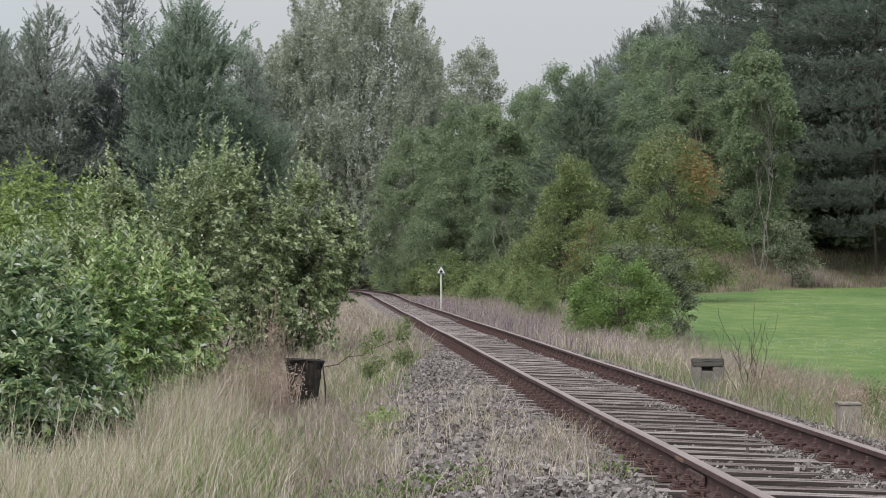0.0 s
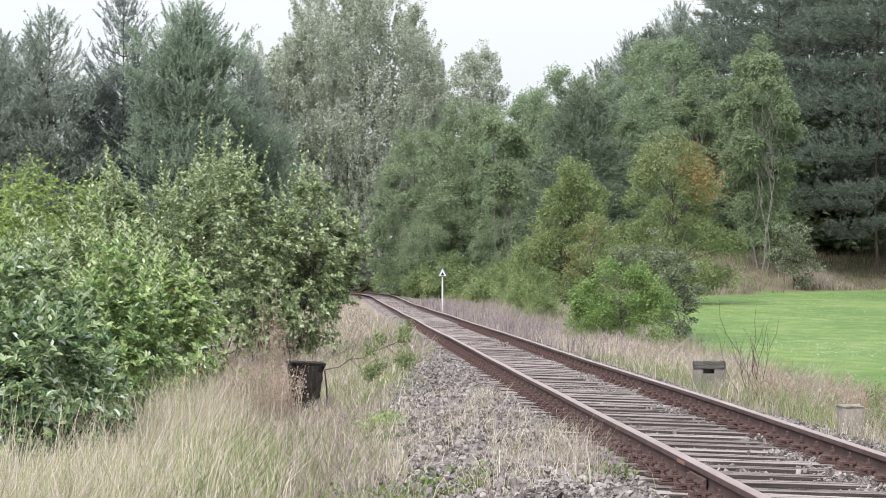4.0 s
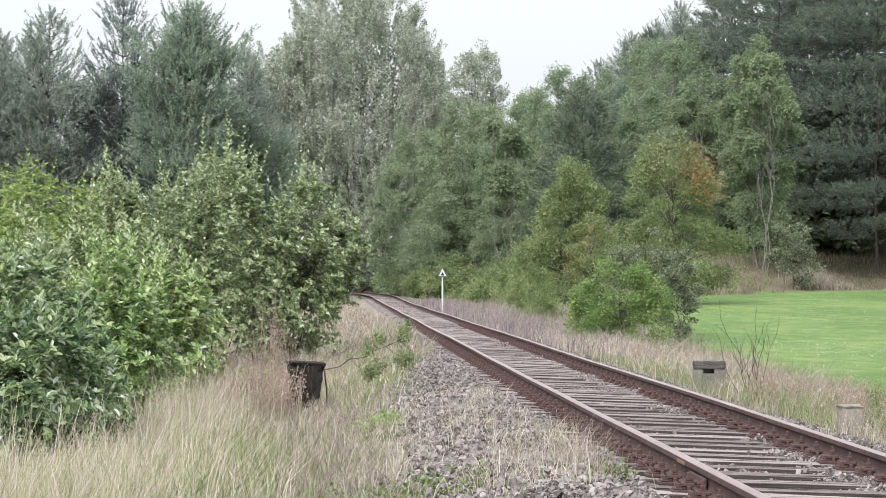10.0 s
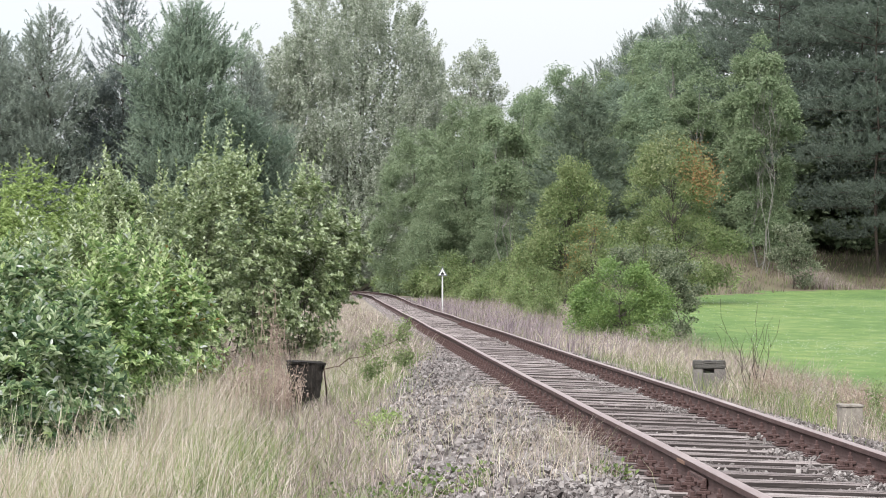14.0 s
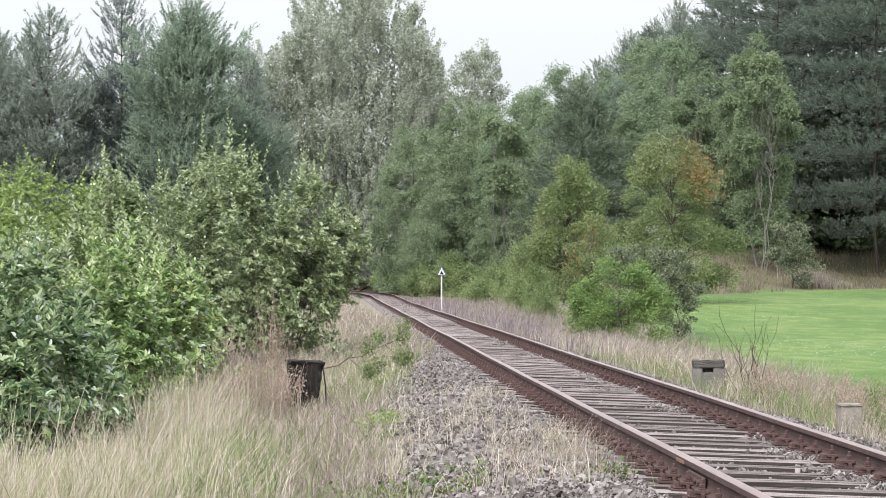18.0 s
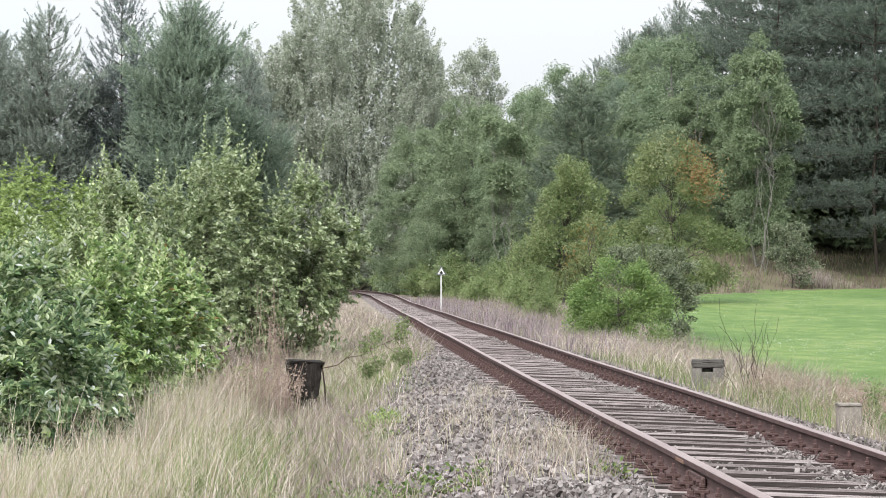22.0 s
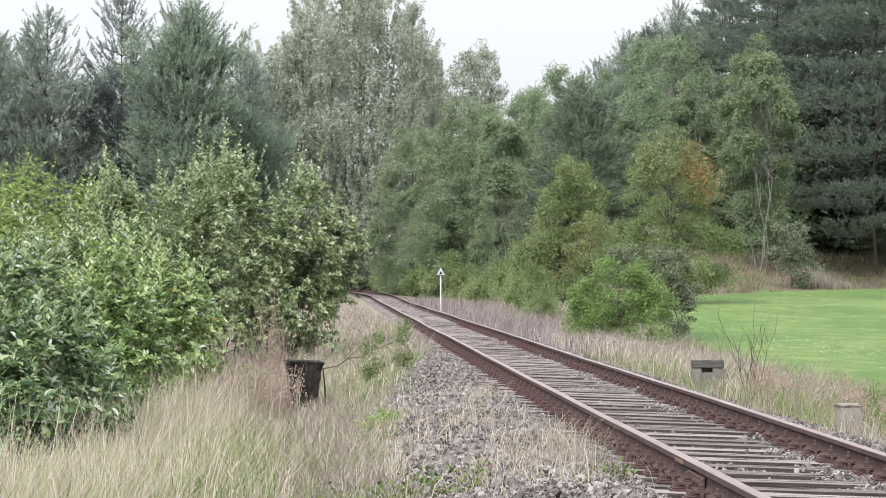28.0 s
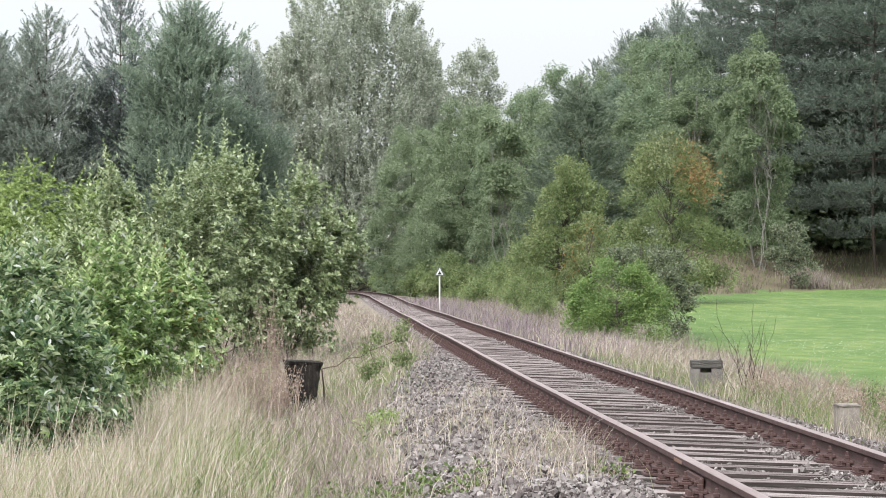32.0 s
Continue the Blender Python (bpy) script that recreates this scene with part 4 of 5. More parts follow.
# ---- trees beside the meadow ----
G_MID = "young trees beside the meadow"
leafy("young_oak_tree", 9.25, 100, 6.35, 4.7, ["olive", "brightoak", "pale"], "spire", 0.03, 460, 75, 0.095, 0.05, "bark", "olive green young oak leafy to the ground", "tree", G_MID, 41, sway=0.25, lean=(0.45, 0), lobes=60, lobe=0.11, upright=0.3)
maple = leafy("maple_tree", 14.95, 105, 7.25, 5.9, ["olive", "brightoak", "pale"], "dome", 0.02, 600, 75, 0.095, 0.045, "bark", "round olive green tree with one orange bough", "tree", G_MID, 42, sway=0.15, lean=(-0.7, 0), lobes=56, lobe=0.11, upright=0.3)


def turned_bough(tree, c, n, mat, seed, label, size=0.105, loose=0.36):
    r = np.random.default_rng(seed)
    c = np.array(c)
    pos = c[r.integers(len(c), size=n)] + r.normal(0, loose, (n, 3))
    out = r.normal(0, 1, (n, 3)) + [0.2, -0.6, 0.1]
    L = size * r.uniform(0.6, 1.3, n)
    v, q = card_arrays(pos, out, r.normal(0, 0.6, (n, 3)) + [0, -0.3, 1], L, L * 0.7)
    me = fast_mesh("autumn_crown", v, q, [M[mat]])
    part("autumn_crown", me, tree, tree.matrix_basis.to_3x3().inverted().to_4x4(), label)


turned_bough(maple, [[0.1, -1.5, 6.5], [0.3, -1.7, 6.0], [0.0, -2.0, 5.5], [0.7, -1.7, 5.8], [0.3, -2.2, 5.1], [0.9, -1.9, 5.2], [0.7, -2.3, 4.7]], 1000, "autumn", 5, "bough of rust-orange autumn leaves")
turned_bough(maple, [[-1.1, -1.0, 7.0], [-0.9, -1.4, 6.6], [-1.5, -1.3, 6.4], [-1.8, -1.6, 5.8], [-1.0, -1.8, 5.9], [-0.6, -1.1, 6.9]], 900, "pale", 6, "pale yellow-green top of the crown")
young = leafy("young_maple_tree", 8.05, 77, 3.5, 1.8, ["olive", "pale"], "column", 0.05, 170, 80, 0.06, 0.085, "bark", "small yellowing maple beside the track", "tree", G_MID, 43, sway=0.2, lobes=36, lobe=0.14)
leafy("aspen_bush", 8.8, 70, 2.75, 2.3, ["aspen"], "round", 0.05, 150, 70, 0.07, 0.08, "bark", "grey-green young aspen behind the oak bush", "shrub", G_MID, 44, sway=0.2, lobes=22, lobe=0.14)
leafy("aspen_bush", 9.25, 66, 1.9, 1.3, ["aspen"], "round", 0.1, 80, 70, 0.075, 0.11, "bark", "small dark aspen beside the oak bush", "shrub", G_MID, 45, sway=0.4, lobes=24, lobe=0.15)
leafy("oak_bush", 6.95, 60, 1.72, 2.7, ["brightoak"], "bush", 0.02, 260, 110, 0.06, 0.07, "bark", "bright green oak bush beside the track", "shrub", G_MID, 46, sway=0.15, lobes=60, lobe=0.12)
leafy("young_oak_tree", 24.9, 133, 4.7, 2.7, ["aspen"], "round", 0.04, 110, 60, 0.12, 0.08, "bark", "small dark oak sapling on the dry bank", "tree", G_MID, 47, sway=0.2, lobes=16, lobe=0.15)

turned_bough(young, [[-0.3, -0.7, 2.9], [-0.5, -0.8, 2.4], [0.0, -0.9, 3.1], [-0.7, -0.6, 1.9]], 420, "turning", 7, "yellow-orange autumn leaves at the tip", 0.06, 0.26)
for x, y, top, w, low, s, g in ((9.9, 146, 11.3, 3.8, 0.58, 48, 0.7), (24.35, 138.6, 14.8, 3.4, 0.48, 49, 0.6)):
    leafy("birch_tree", x, y, top, w, ["birchlight"], "column", low, 170, 80, 0.12, 0.09, "birchbark", "slender birch with bare pale stems below", "tree", G_WOOD, s, stems=3, sway=0.25, far=True, limb=0.0012, girth=g, lobes=18, lobe=0.15, droop=0.5)

# ---- bushes by the camera ----
G_NEAR = "bushes beside the path"
leafy("oak_bush", -2.36, 19.6, 0.93, 1.35, ["deepoak", "oakleaf", "silver", "deepoak"], "bush", 0.04, 130, 80, 0.078, 0.085, "twig", "low dark green oak bush behind the straw grass", "shrub", G_NEAR, 60, True, stems=6, crowns=4, sway=0.3, shoots=24, limb=0.0012, aspect=0.45)
leafy("oak_bush", -2.62, 21.5, 1.42, 1.5, ["deepoak", "oakleaf", "silver", "yellowgreen", "oakleaf"], "bush", 0.05, 130, 80, 0.078, 0.085, "twig", "dense deep green oak bush above straw grass", "shrub", G_NEAR, 50, True, stems=6, crowns=4, sway=0.3, shoots=30, limb=0.0012, aspect=0.46)
leafy("oak_bush", -2.25, 24.5, 1.45, 1.3, ["oakleaf", "silver", "deepoak", "sallow"], "bush", 0.05, 120, 80, 0.078, 0.09, "twig", "dense deep green oak bush with silvery tips", "shrub", G_NEAR, 52, True, stems=6, crowns=4, sway=0.3, shoots=40, limb=0.0012, aspect=0.46)
leafy("oak_bush", -1.85, 28.0, 1.4, 1.35, ["oakleaf", "yellowgreen", "turning", "silver"], "bush", 0.03, 100, 80, 0.078, 0.10, "twig", "bright green oak bush at the edge of the dry grass", "shrub", G_NEAR, 53, True, stems=5, crowns=3, sway=0.3, shoots=30, limb=0.0012, aspect=0.46)
leafy("oak_bush", -3.55, 28.0, 1.65, 1.9, ["sallow", "oakleaf", "silver"], "bush", 0.05, 120, 80, 0.078, 0.085, "twig", "dense deep green oak bush behind another", "shrub", G_NEAR, 51, True, stems=6, crowns=4, sway=0.3, shoots=40, limb=0.0012, aspect=0.46)
leafy("sallow_bush", -2.75, 33.0, 1.75, 2.0, ["sallow", "oakleaf"], "bush", 0.05, 120, 72, 0.082, 0.085, "bark", "grey-green sallow bush among the oaks", "shrub", G_NEAR, 59, True, stems=6, crowns=4, sway=0.3, shoots=50, upright=0.4, limb=0.0012)
leafy("sallow_bush", -2.15, 45.5, 3.5, 3.2, ["sallow"], "bush", 0.06, 230, 72, 0.082, 0.07, "bark", "tall grey-green sallow bush with upright shoots", "shrub", G_NEAR, 54, True, stems=9, crowns=6, sway=0.35, upright=0.5, shoots=90, limb=0.0012)
leafy("sallow_bush", -4.0, 44.0, 2.85, 2.4, ["sallow", "oakleaf"], "bush", 0.06, 150, 72, 0.082, 0.075, "bark", "grey-green sallow bush behind the oak", "shrub", G_NEAR, 55, True, stems=7, crowns=4, sway=0.35, upright=0.5, shoots=60, limb=0.0012)
leafy("sallow_bush", -0.95, 46.0, 3.22, 2.0, ["sallow"], "bush", 0.06, 160, 72, 0.082, 0.08, "bark", "loose sallow bush reaching towards the track", "shrub", G_NEAR, 56, True, stems=5, crowns=3, sway=0.35, upright=0.4, shoots=50, lean=(0.45, 0), limb=0.0012)
leafy("sallow_bush", -0.55, 46.5, 2.4, 1.25, ["sallow"], "round", 0.42, 80, 72, 0.082, 0.10, "bark", "low sallow bush leaning towards the ballast", "shrub", G_NEAR, 58, True, stems=4, crowns=2, sway=0.35, upright=0.4, shoots=14, lean=(0.75, 0), limb=0.0012)
for x, y, top, s in ((-2.46, 45.0, 3.72, 91), (-3.95, 43.5, 3.2, 93), (-1.55, 45.2, 3.2, 94), (-3.2, 44.0, 2.85, 95)):
    leafy("sallow_sapling", x, y, top, 0.75, ["sallow"], "cone", 0.1, 44, 56, 0.082, 0.16, "bark", "slim upright sallow shoot above the bush", "shrub", G_NEAR, s, True, sway=0.5, upright=0.6, shoots=8, girth=0.3, limb=0.0006)
fresh = leafy("yellow_green_bush", -6.4, 54, 3.55, 4.4, ["yellowgreen"], "bush", 0.05, 280, 88, 0.088, 0.10, "twig", "fresh yellow-green bush behind the sallows", "shrub", G_NEAR, 57, True, stems=5, sway=0.25, shoots=6, limb=0.0012)
again(fresh, -7.6, 57, 100, 0.9, 3.45)
again(fresh, -5.3, 56, 200, 0.7, 3.2)
again(back_tree, -9.5, 62, 40, 0.45, 3.6, "dark leafy bush behind the front row", 0)
again(back_tree, -6.8, 70, 140, 0.45, 3.9, "dark leafy bush behind the front row", 0)
again(back_tree, -4.2, 78, 240, 0.42, 4.0, "dark leafy bush behind the front row", 0)

# ---- grass ----


def blades(name, x, y, height, width, mats, r, lean=0.25, label="", share=0.2, wind=0.1):
    """Grass blades in one mesh: two quads each, bending over."""
    n = len(x)
    a = r.random(n) * 2 * math.pi
    side = np.stack([np.cos(a), np.sin(a) * 0.5, np.zeros(n)], 1)
    bend = np.stack([r.normal(wind, lean, n), r.normal(0, lean, n), np.zeros(n)], 1) * height[:, None]
    p0 = np.stack([x, y, gz(x, y) - 0.02], 1)
    up = np.stack([np.zeros(n), np.zeros(n), height], 1)
    p1, p2 = p0 + up * 0.55 + bend * 0.3, p0 + up * 0.95 + bend
    w = width[:, None] * side
    v = np.stack([p0 - w * 0.5, p0 + w * 0.5, p1 + w * 0.42, p1 - w * 0.42, p2 + w * 0.12, p2 - w * 0.12], 1).reshape(-1, 3)
    k = (np.arange(n) * 6)[:, None]
    q = np.concatenate([k + [[0, 1, 2, 3]], k + [[3, 2, 4, 5]]])
    idx = np.tile(r.choice(len(mats), n, p=[1 - share, share] if len(mats) == 2 else [1.0]), 2) if len(mats) > 1 else None
    ob = new(name, fast_mesh(name, v, q, [M[m] for m in mats], idx))
    return tagged(ob, label, "grass", kind="stuff")


def clumped(r, n, x0, x1, y0, y1, power=1.5, clump=0.12):
    c = max(20, n // 25)
    cy = y0 + (y1 - y0) * r.random(c) ** power
    cx = r.uniform(x0, x1, c)
    pick = r.integers(c, size=n)
    s = clump * (0.6 + cy[pick] / 40)
    return cx[pick] + r.normal(0, 1, n) * s, cy[pick] + r.normal(0, 1, n) * s * 2


def straw_edge(y):
    """Where the straw gives way to the bushes."""
    return np.where(y < 18.0, -3.2, -2.05 + (y - 17.6) * 0.05)


def build_grass():
    r = np.random.default_rng(3)
    # Tall straw beside the path.
    x, y = clumped(r, 90000, -3.5, -0.75, 14.5, 31, 1.1, 0.10)
    keep = (x > straw_edge(y) + r.normal(0, 0.10, len(x))) & (r.random(len(x)) > 0.75 * smooth(-1.5, -0.7, x))
    x, y = x[keep], y[keep]
    h = np.abs(r.normal(0.48, 0.14, len(x))) * (0.42 + 0.58 * smooth(-0.6, -1.5, x)) * (0.70 + 0.14 * smooth(17, 26, y))
    blades("tall_grass", x, y, h, np.full(len(x), 0.0042), ["straw", "greengrass"], r, 0.21, "tall bleached straw grass beside the path")
    # Low green and dry growth at the foot of it.
    x, y = clumped(r, 16000, -1.6, 0.5, 14.5, 30, 1.2, 0.12)
    keep = x < ballast_edge(y) + 2.96 + r.normal(0, 0.2, len(x))
    x, y = x[keep], y[keep]
    h = np.abs(r.normal(0.16, 0.07, len(x)))
    blades("verge_grass", x, y, h, np.full(len(x), 0.007), ["pinkgrass", "greengrass"], r, 0.5, "low dry and green weeds at the ballast edge")
    x, y = clumped(r, 48000, -3.2, 1.75, 27, 160, 1.7, 0.16)
    keep = x < ballast_edge(y) + 2.96 - 0.7 * smooth(60, 100, y) + r.normal(0, 0.15, len(x))
    x, y = x[keep] + (track_x(y[keep]) - 2.96), y[keep]
    h = np.abs(r.normal(0.22, 0.09, len(x))) * (1 - 0.4 * smooth(45, 110, y)) * (0.45 + 0.55 * smooth(28, 34, y + np.clip(-0.5 - x, 0, 1) * 10))
    blades("verge_grass", x, y, h, 0.004 + y * 0.00008, ["pinkgrass", "straw"], r, 0.45, "faded dry grass on the verge beside the ballast")
    x, y = clumped(r, 4000, -0.95, 0.45, 17, 29, 1.0, 0.10)
    blades("dead_stems", x, y, np.abs(r.normal(0.17, 0.07, len(x))), np.full(len(x), 0.0055), ["pinkgrass", "straw"], r, 0.3, "thin pinkish dead stems beside the timber stump", 0.5)
    x, y = clumped(r, 6000, -1.75, -0.5, 15.2, 22, 1.0, 0.18)
    blades("green_grass", x, y, np.abs(r.normal(0.29, 0.08, len(x))), np.full(len(x), 0.006), ["greengrass", "straw"], r, 0.35, "fresh green grass low among the straw", 0.45)
    x, y = clumped(r, 5000, -1.5, 1.5, 30, 70, 1.4, 0.3)
    keep = x < ballast_edge(y) + 2.96
    x, y = x[keep], y[keep]
    blades("green_grass", x, y, np.abs(r.normal(0.14, 0.05, len(x))), 0.005 + y * 0.00008, ["greengrass"], r, 0.5, "patches of green grass on the dry verge")
    # The other verge.
    x, y = clumped(r, 48000, 4.6, 9.2, 17, 150, 1.7, 0.16)
    keep = ~((x > 4.65) & (x < 5.08) & (y > 30) & (y < 32.9))
    x, y = x[keep], y[keep]
    h = np.abs(r.normal(0.27, 0.11, len(x))) * (0.4 + 0.6 * smooth(4.4, 5.6, x)) * (1 + 0.45 * np.sin(x * 3.1 + y * 0.9) * np.sin(y * 1.7 - x))
    blades("verge_grass", x, y, h, 0.004 + y * 0.00008, ["pinkgrass", "greengrass"], r, 0.55, "faded pinkish grass between track and meadow", 0.12)
    x, y = clumped(r, 4500, 4.7, 6.6, 45, 140, 1.2, 0.2)
    blades("dead_stems", x, y, np.abs(r.normal(0.36, 0.12, len(x))), 0.006 + y * 0.00012, ["deadstem"], r, 0.15, "purple-grey dead stems beside the track")
    x, y = clumped(r, 650, 1.2, 1.8, 15.2, 18.2, 1.0, 0.10)
    blades("dry_stalks", x, y, np.abs(r.normal(0.20, 0.07, len(x))), np.full(len(x), 0.0035), ["pinkgrass", "straw"], r, 0.4, "clump of pale dry stalks beside the rail", 0.4)
    x, y = clumped(r, 2300, 0.3, 1.75, 14, 27, 1.0, 0.07)
    blades("dry_stalks", x, y, np.abs(r.normal(0.13, 0.06, len(x))), np.full(len(x), 0.004), ["straw", "pinkgrass"], r, 0.55, "thin dry stalks growing out of the ballast")
    x, y = clumped(r, 1700, -2.6, -0.8, 14.6, 27, 1.0, 0.2)
    keep = x > straw_edge(y) - 0.1
    x, y = x[keep], y[keep]
    blades("tall_grass", x, y, np.abs(r.normal(0.66, 0.14, len(x))), np.full(len(x), 0.0045), ["straw"], r, 0.22, "long single straw stalks above the grass")
    # Pale tufts round the old blocks.
    x, y = clumped(r, 200, 4.52, 4.95, 21.5, 22.3, 1.0, 0.05)
    blades("verge_grass", x, y, np.abs(r.normal(0.20, 0.07, len(x))), np.full(len(x), 0.004), ["straw", "pinkgrass"], r, 0.35, "pale dry tufts before the concrete post", 0.4)
    x, y = clumped(r, 2200, -0.1, 0.75, 27.5, 38, 1.0, 0.12)
    blades("green_grass", x, y, np.abs(r.normal(0.20, 0.07, len(x))), np.full(len(x), 0.006), ["greengrass", "straw"], r, 0.35, "yellow-green grass behind the timber stump", 0.35)
    x, y = clumped(r, 1300, 5.02, 5.6, 31.4, 32.8, 1.0, 0.08)
    blades("verge_grass", x, y, np.abs(r.normal(0.21, 0.09, len(x))), np.full(len(x), 0.006), ["straw", "pinkgrass"], r, 0.4, "pale dry tufts before the concrete block", 0.5)
    x, y = clumped(r, 7000, 5.0, 7.2, 34, 62, 1.2, 0.14)
    blades("verge_grass", x, y, np.abs(r.normal(0.30, 0.12, len(x))), 0.004 + y * 0.00008, ["straw", "pinkgrass"], r, 0.4, "pale straw tufts between track and meadow", 0.4)
    x, y = clumped(r, 2600, 4.9, 6.6, 23, 31, 1.0, 0.16)
    blades("green_grass", x, y, np.abs(r.normal(0.26, 0.09, len(x))), np.full(len(x), 0.006), ["greengrass", "straw"], r, 0.4, "yellow-green grass between the brown weeds", 0.3)
    x, y = clumped(r, 3000, 4.9, 6.4, 32, 44, 1.2, 0.2)
    blades("green_grass", x, y, np.abs(r.normal(0.20, 0.08, len(x))), 0.004 + y * 0.00008, ["greengrass"], r, 0.4, "dark green grass between the straw tufts")
    # Meadow.
    x, y = clumped(r, 56000, 8.5, 32, 34, 142, 1.3, 0.5)
    keep = y < meadow_end(x)
    x, y = x[keep], y[keep]
    h = np.abs(r.normal(0.045, 0.015, len(x)))
    blades("meadow_grass", x, y, h, 0.005 + y * 0.00009, ["meadowblade"], r, 1.6, "short lush green meadow grass")
    x, y = clumped(r, 15000, 9, 28, 50, 108, 1.2, 0.7)
    keep = r.random(len(x)) < 0.12 + (0.3 + 0.7 * smooth(54, 60, y) * smooth(84, 74, y)) * smooth(0.1, 0.7, np.sin(y * 0.21 + x * 0.13) * np.sin(x * 0.35 + y * 0.05))
    x, y = x[keep], y[keep]
    c = np.stack([x, y, gz(x, y) + 0.1], 1)
    L = np.full(len(x), 0.023)
    v, q = card_arrays(c, r.normal(0, 1, (len(x), 3)) * [1, 1, 0.3], np.tile([0.0, -0.5, 1.0], (len(x), 1)), L, L)
    tagged(new("clover", fast_mesh("clover", v, q, [M["clover"]])), "scattered white clover flowers in the meadow", "flowers", kind="stuff")
    # Dry bank beyond the meadow.
    x, y = clumped(r, 11000, 15, 35, 0, 20, 1.0, 0.4)
    y = y + meadow_end(x)
    h = np.abs(r.normal(0.26, 0.10, len(x)))
    blades("bank_grass", x, y, h, np.full(len(x), 0.03), ["bankgrass", "greengrass"], r, 0.3, "dry tufted grass on the bank below the wood")
    x, y = clumped(r, 900, 26.2, 27.7, 136.5, 140, 1.0, 0.12)
    blades("bank_grass", x, y, np.abs(r.normal(0.85, 0.22, len(x))), np.full(len(x), 0.022), ["pinkgrass"], r, 0.22, "tall pale straw tufts on the bank")


build_grass()

# ---- old posts and the sign ----


def old_stump():
    ob = thing("timber_stump", -0.36, 28.3, 8, "leaning tarred black timber stump in dry grass", "stump")
    bm = bmesh.new()
    vs = box(bm, (0.40, 0.30, 0.66), (0, 0, 0.33), 0.012)
    bmesh.ops.subdivide_edges(bm, edges=bm.edges[:], cuts=6, use_grid_fill=True)
    r = random.Random(2)
    for v in bm.verts:
        f = v.co.z / 0.66
        v.co.x = v.co.x * (0.52 + 0.48 * f) + 0.03 * f - 0.03
        grain = math.sin(v.co.x * 61) * math.sin(v.co.x * 23 + 1)
        v.co += Vector((r.uniform(-1, 1), r.uniform(-1, 1) + 0.9 * grain, r.uniform(-0.5, 0.5))) * 0.020
        if f > 0.9:
            v.co.z -= 0.035 * abs(math.sin(v.co.x * 37 + v.co.y * 19))
        if r.random() < 0.25 and 0.05 < v.co.z < 0.6:
            v.co.x *= 0.93
            v.co.y *= 0.88
    part("post", bm_mesh("post", bm, M["tar"]), ob)
    bm = bmesh.new()
    box(bm, (0.405, 0.31, 0.024), (0.0, 0, 0.652), 0.004, Euler((0.03, 0.04, 0.05)).to_matrix().to_4x4())
    bmesh.ops.subdivide_edges(bm, edges=bm.edges[:], cuts=4, use_grid_fill=True)
    for v in bm.verts:
        v.co += Vector((r.uniform(-1, 1), r.uniform(-1, 1), r.uniform(-0.8, 0.8))) * 0.009
    part("cap", bm_mesh("cap", bm, M["tar"]), ob, label="flat weathered top plate")


def worn_box(size, at, cuts, wear, seed, chip=0.0):
    """A block with uneven faces and chipped edges."""
    bm = bmesh.new()
    box(bm, size, at, 0.010)
    bmesh.ops.subdivide_edges(bm, edges=bm.edges[:], cuts=cuts, use_grid_fill=True)
    r = random.Random(seed)
    top = at[2] + size[2] / 2
    for v in bm.verts:
        v.co += Vector((r.uniform(-1, 1), r.uniform(-1, 1), r.uniform(-1, 1))) * wear
        if chip and v.co.z > top - 0.02 and r.random() < 0.3:
            v.co.z -= chip * r.random()
    return bm


def concrete_block():
    ob = thing("concrete_block", 5.03, 33.0, -6, "weathered grey concrete block with a dark recess", "concrete block")
    part("cap", bm_mesh("cap", worn_box((0.43, 0.26, 0.10), (0, 0, 0.45), 4, 0.006, 3, 0.03), M["darkconcrete"]), ob, label="damp dark concrete cap")
    part("side", bm_mesh("side", worn_box((0.13, 0.23, 0.47), (-0.15, 0, 0.165), 3, 0.005, 4), M["concrete"]), ob)
    part("side", bm_mesh("side", worn_box((0.15, 0.23, 0.47), (0.14, 0, 0.165), 3, 0.005, 5), M["concrete"]), ob)
    bm = bmesh.new()
    box(bm, (0.17, 0.08, 0.50), (-0.012, 0.07, 0.17), 0.0)
    box(bm, (0.17, 0.10, 0.40), (-0.012, -0.05, 0.135), 0.008)
    part("infill", bm_mesh("infill", bm, M["concrete"]), ob)


def concrete_post():
    ob = thing("concrete_post", 4.74, 22.5, 1, "short pale weathered concrete post beside the rail", "post")
    part("shaft", bm_mesh("shaft", worn_box((0.20, 0.20, 0.43), (0, 0, 0.145), 4, 0.004, 6), M["paleconcrete"]), ob)
    part("cap", bm_mesh("cap", worn_box((0.218, 0.218, 0.026), (0, 0, 0.366), 3, 0.005, 7, 0.012), M["paleconcrete"]), ob)


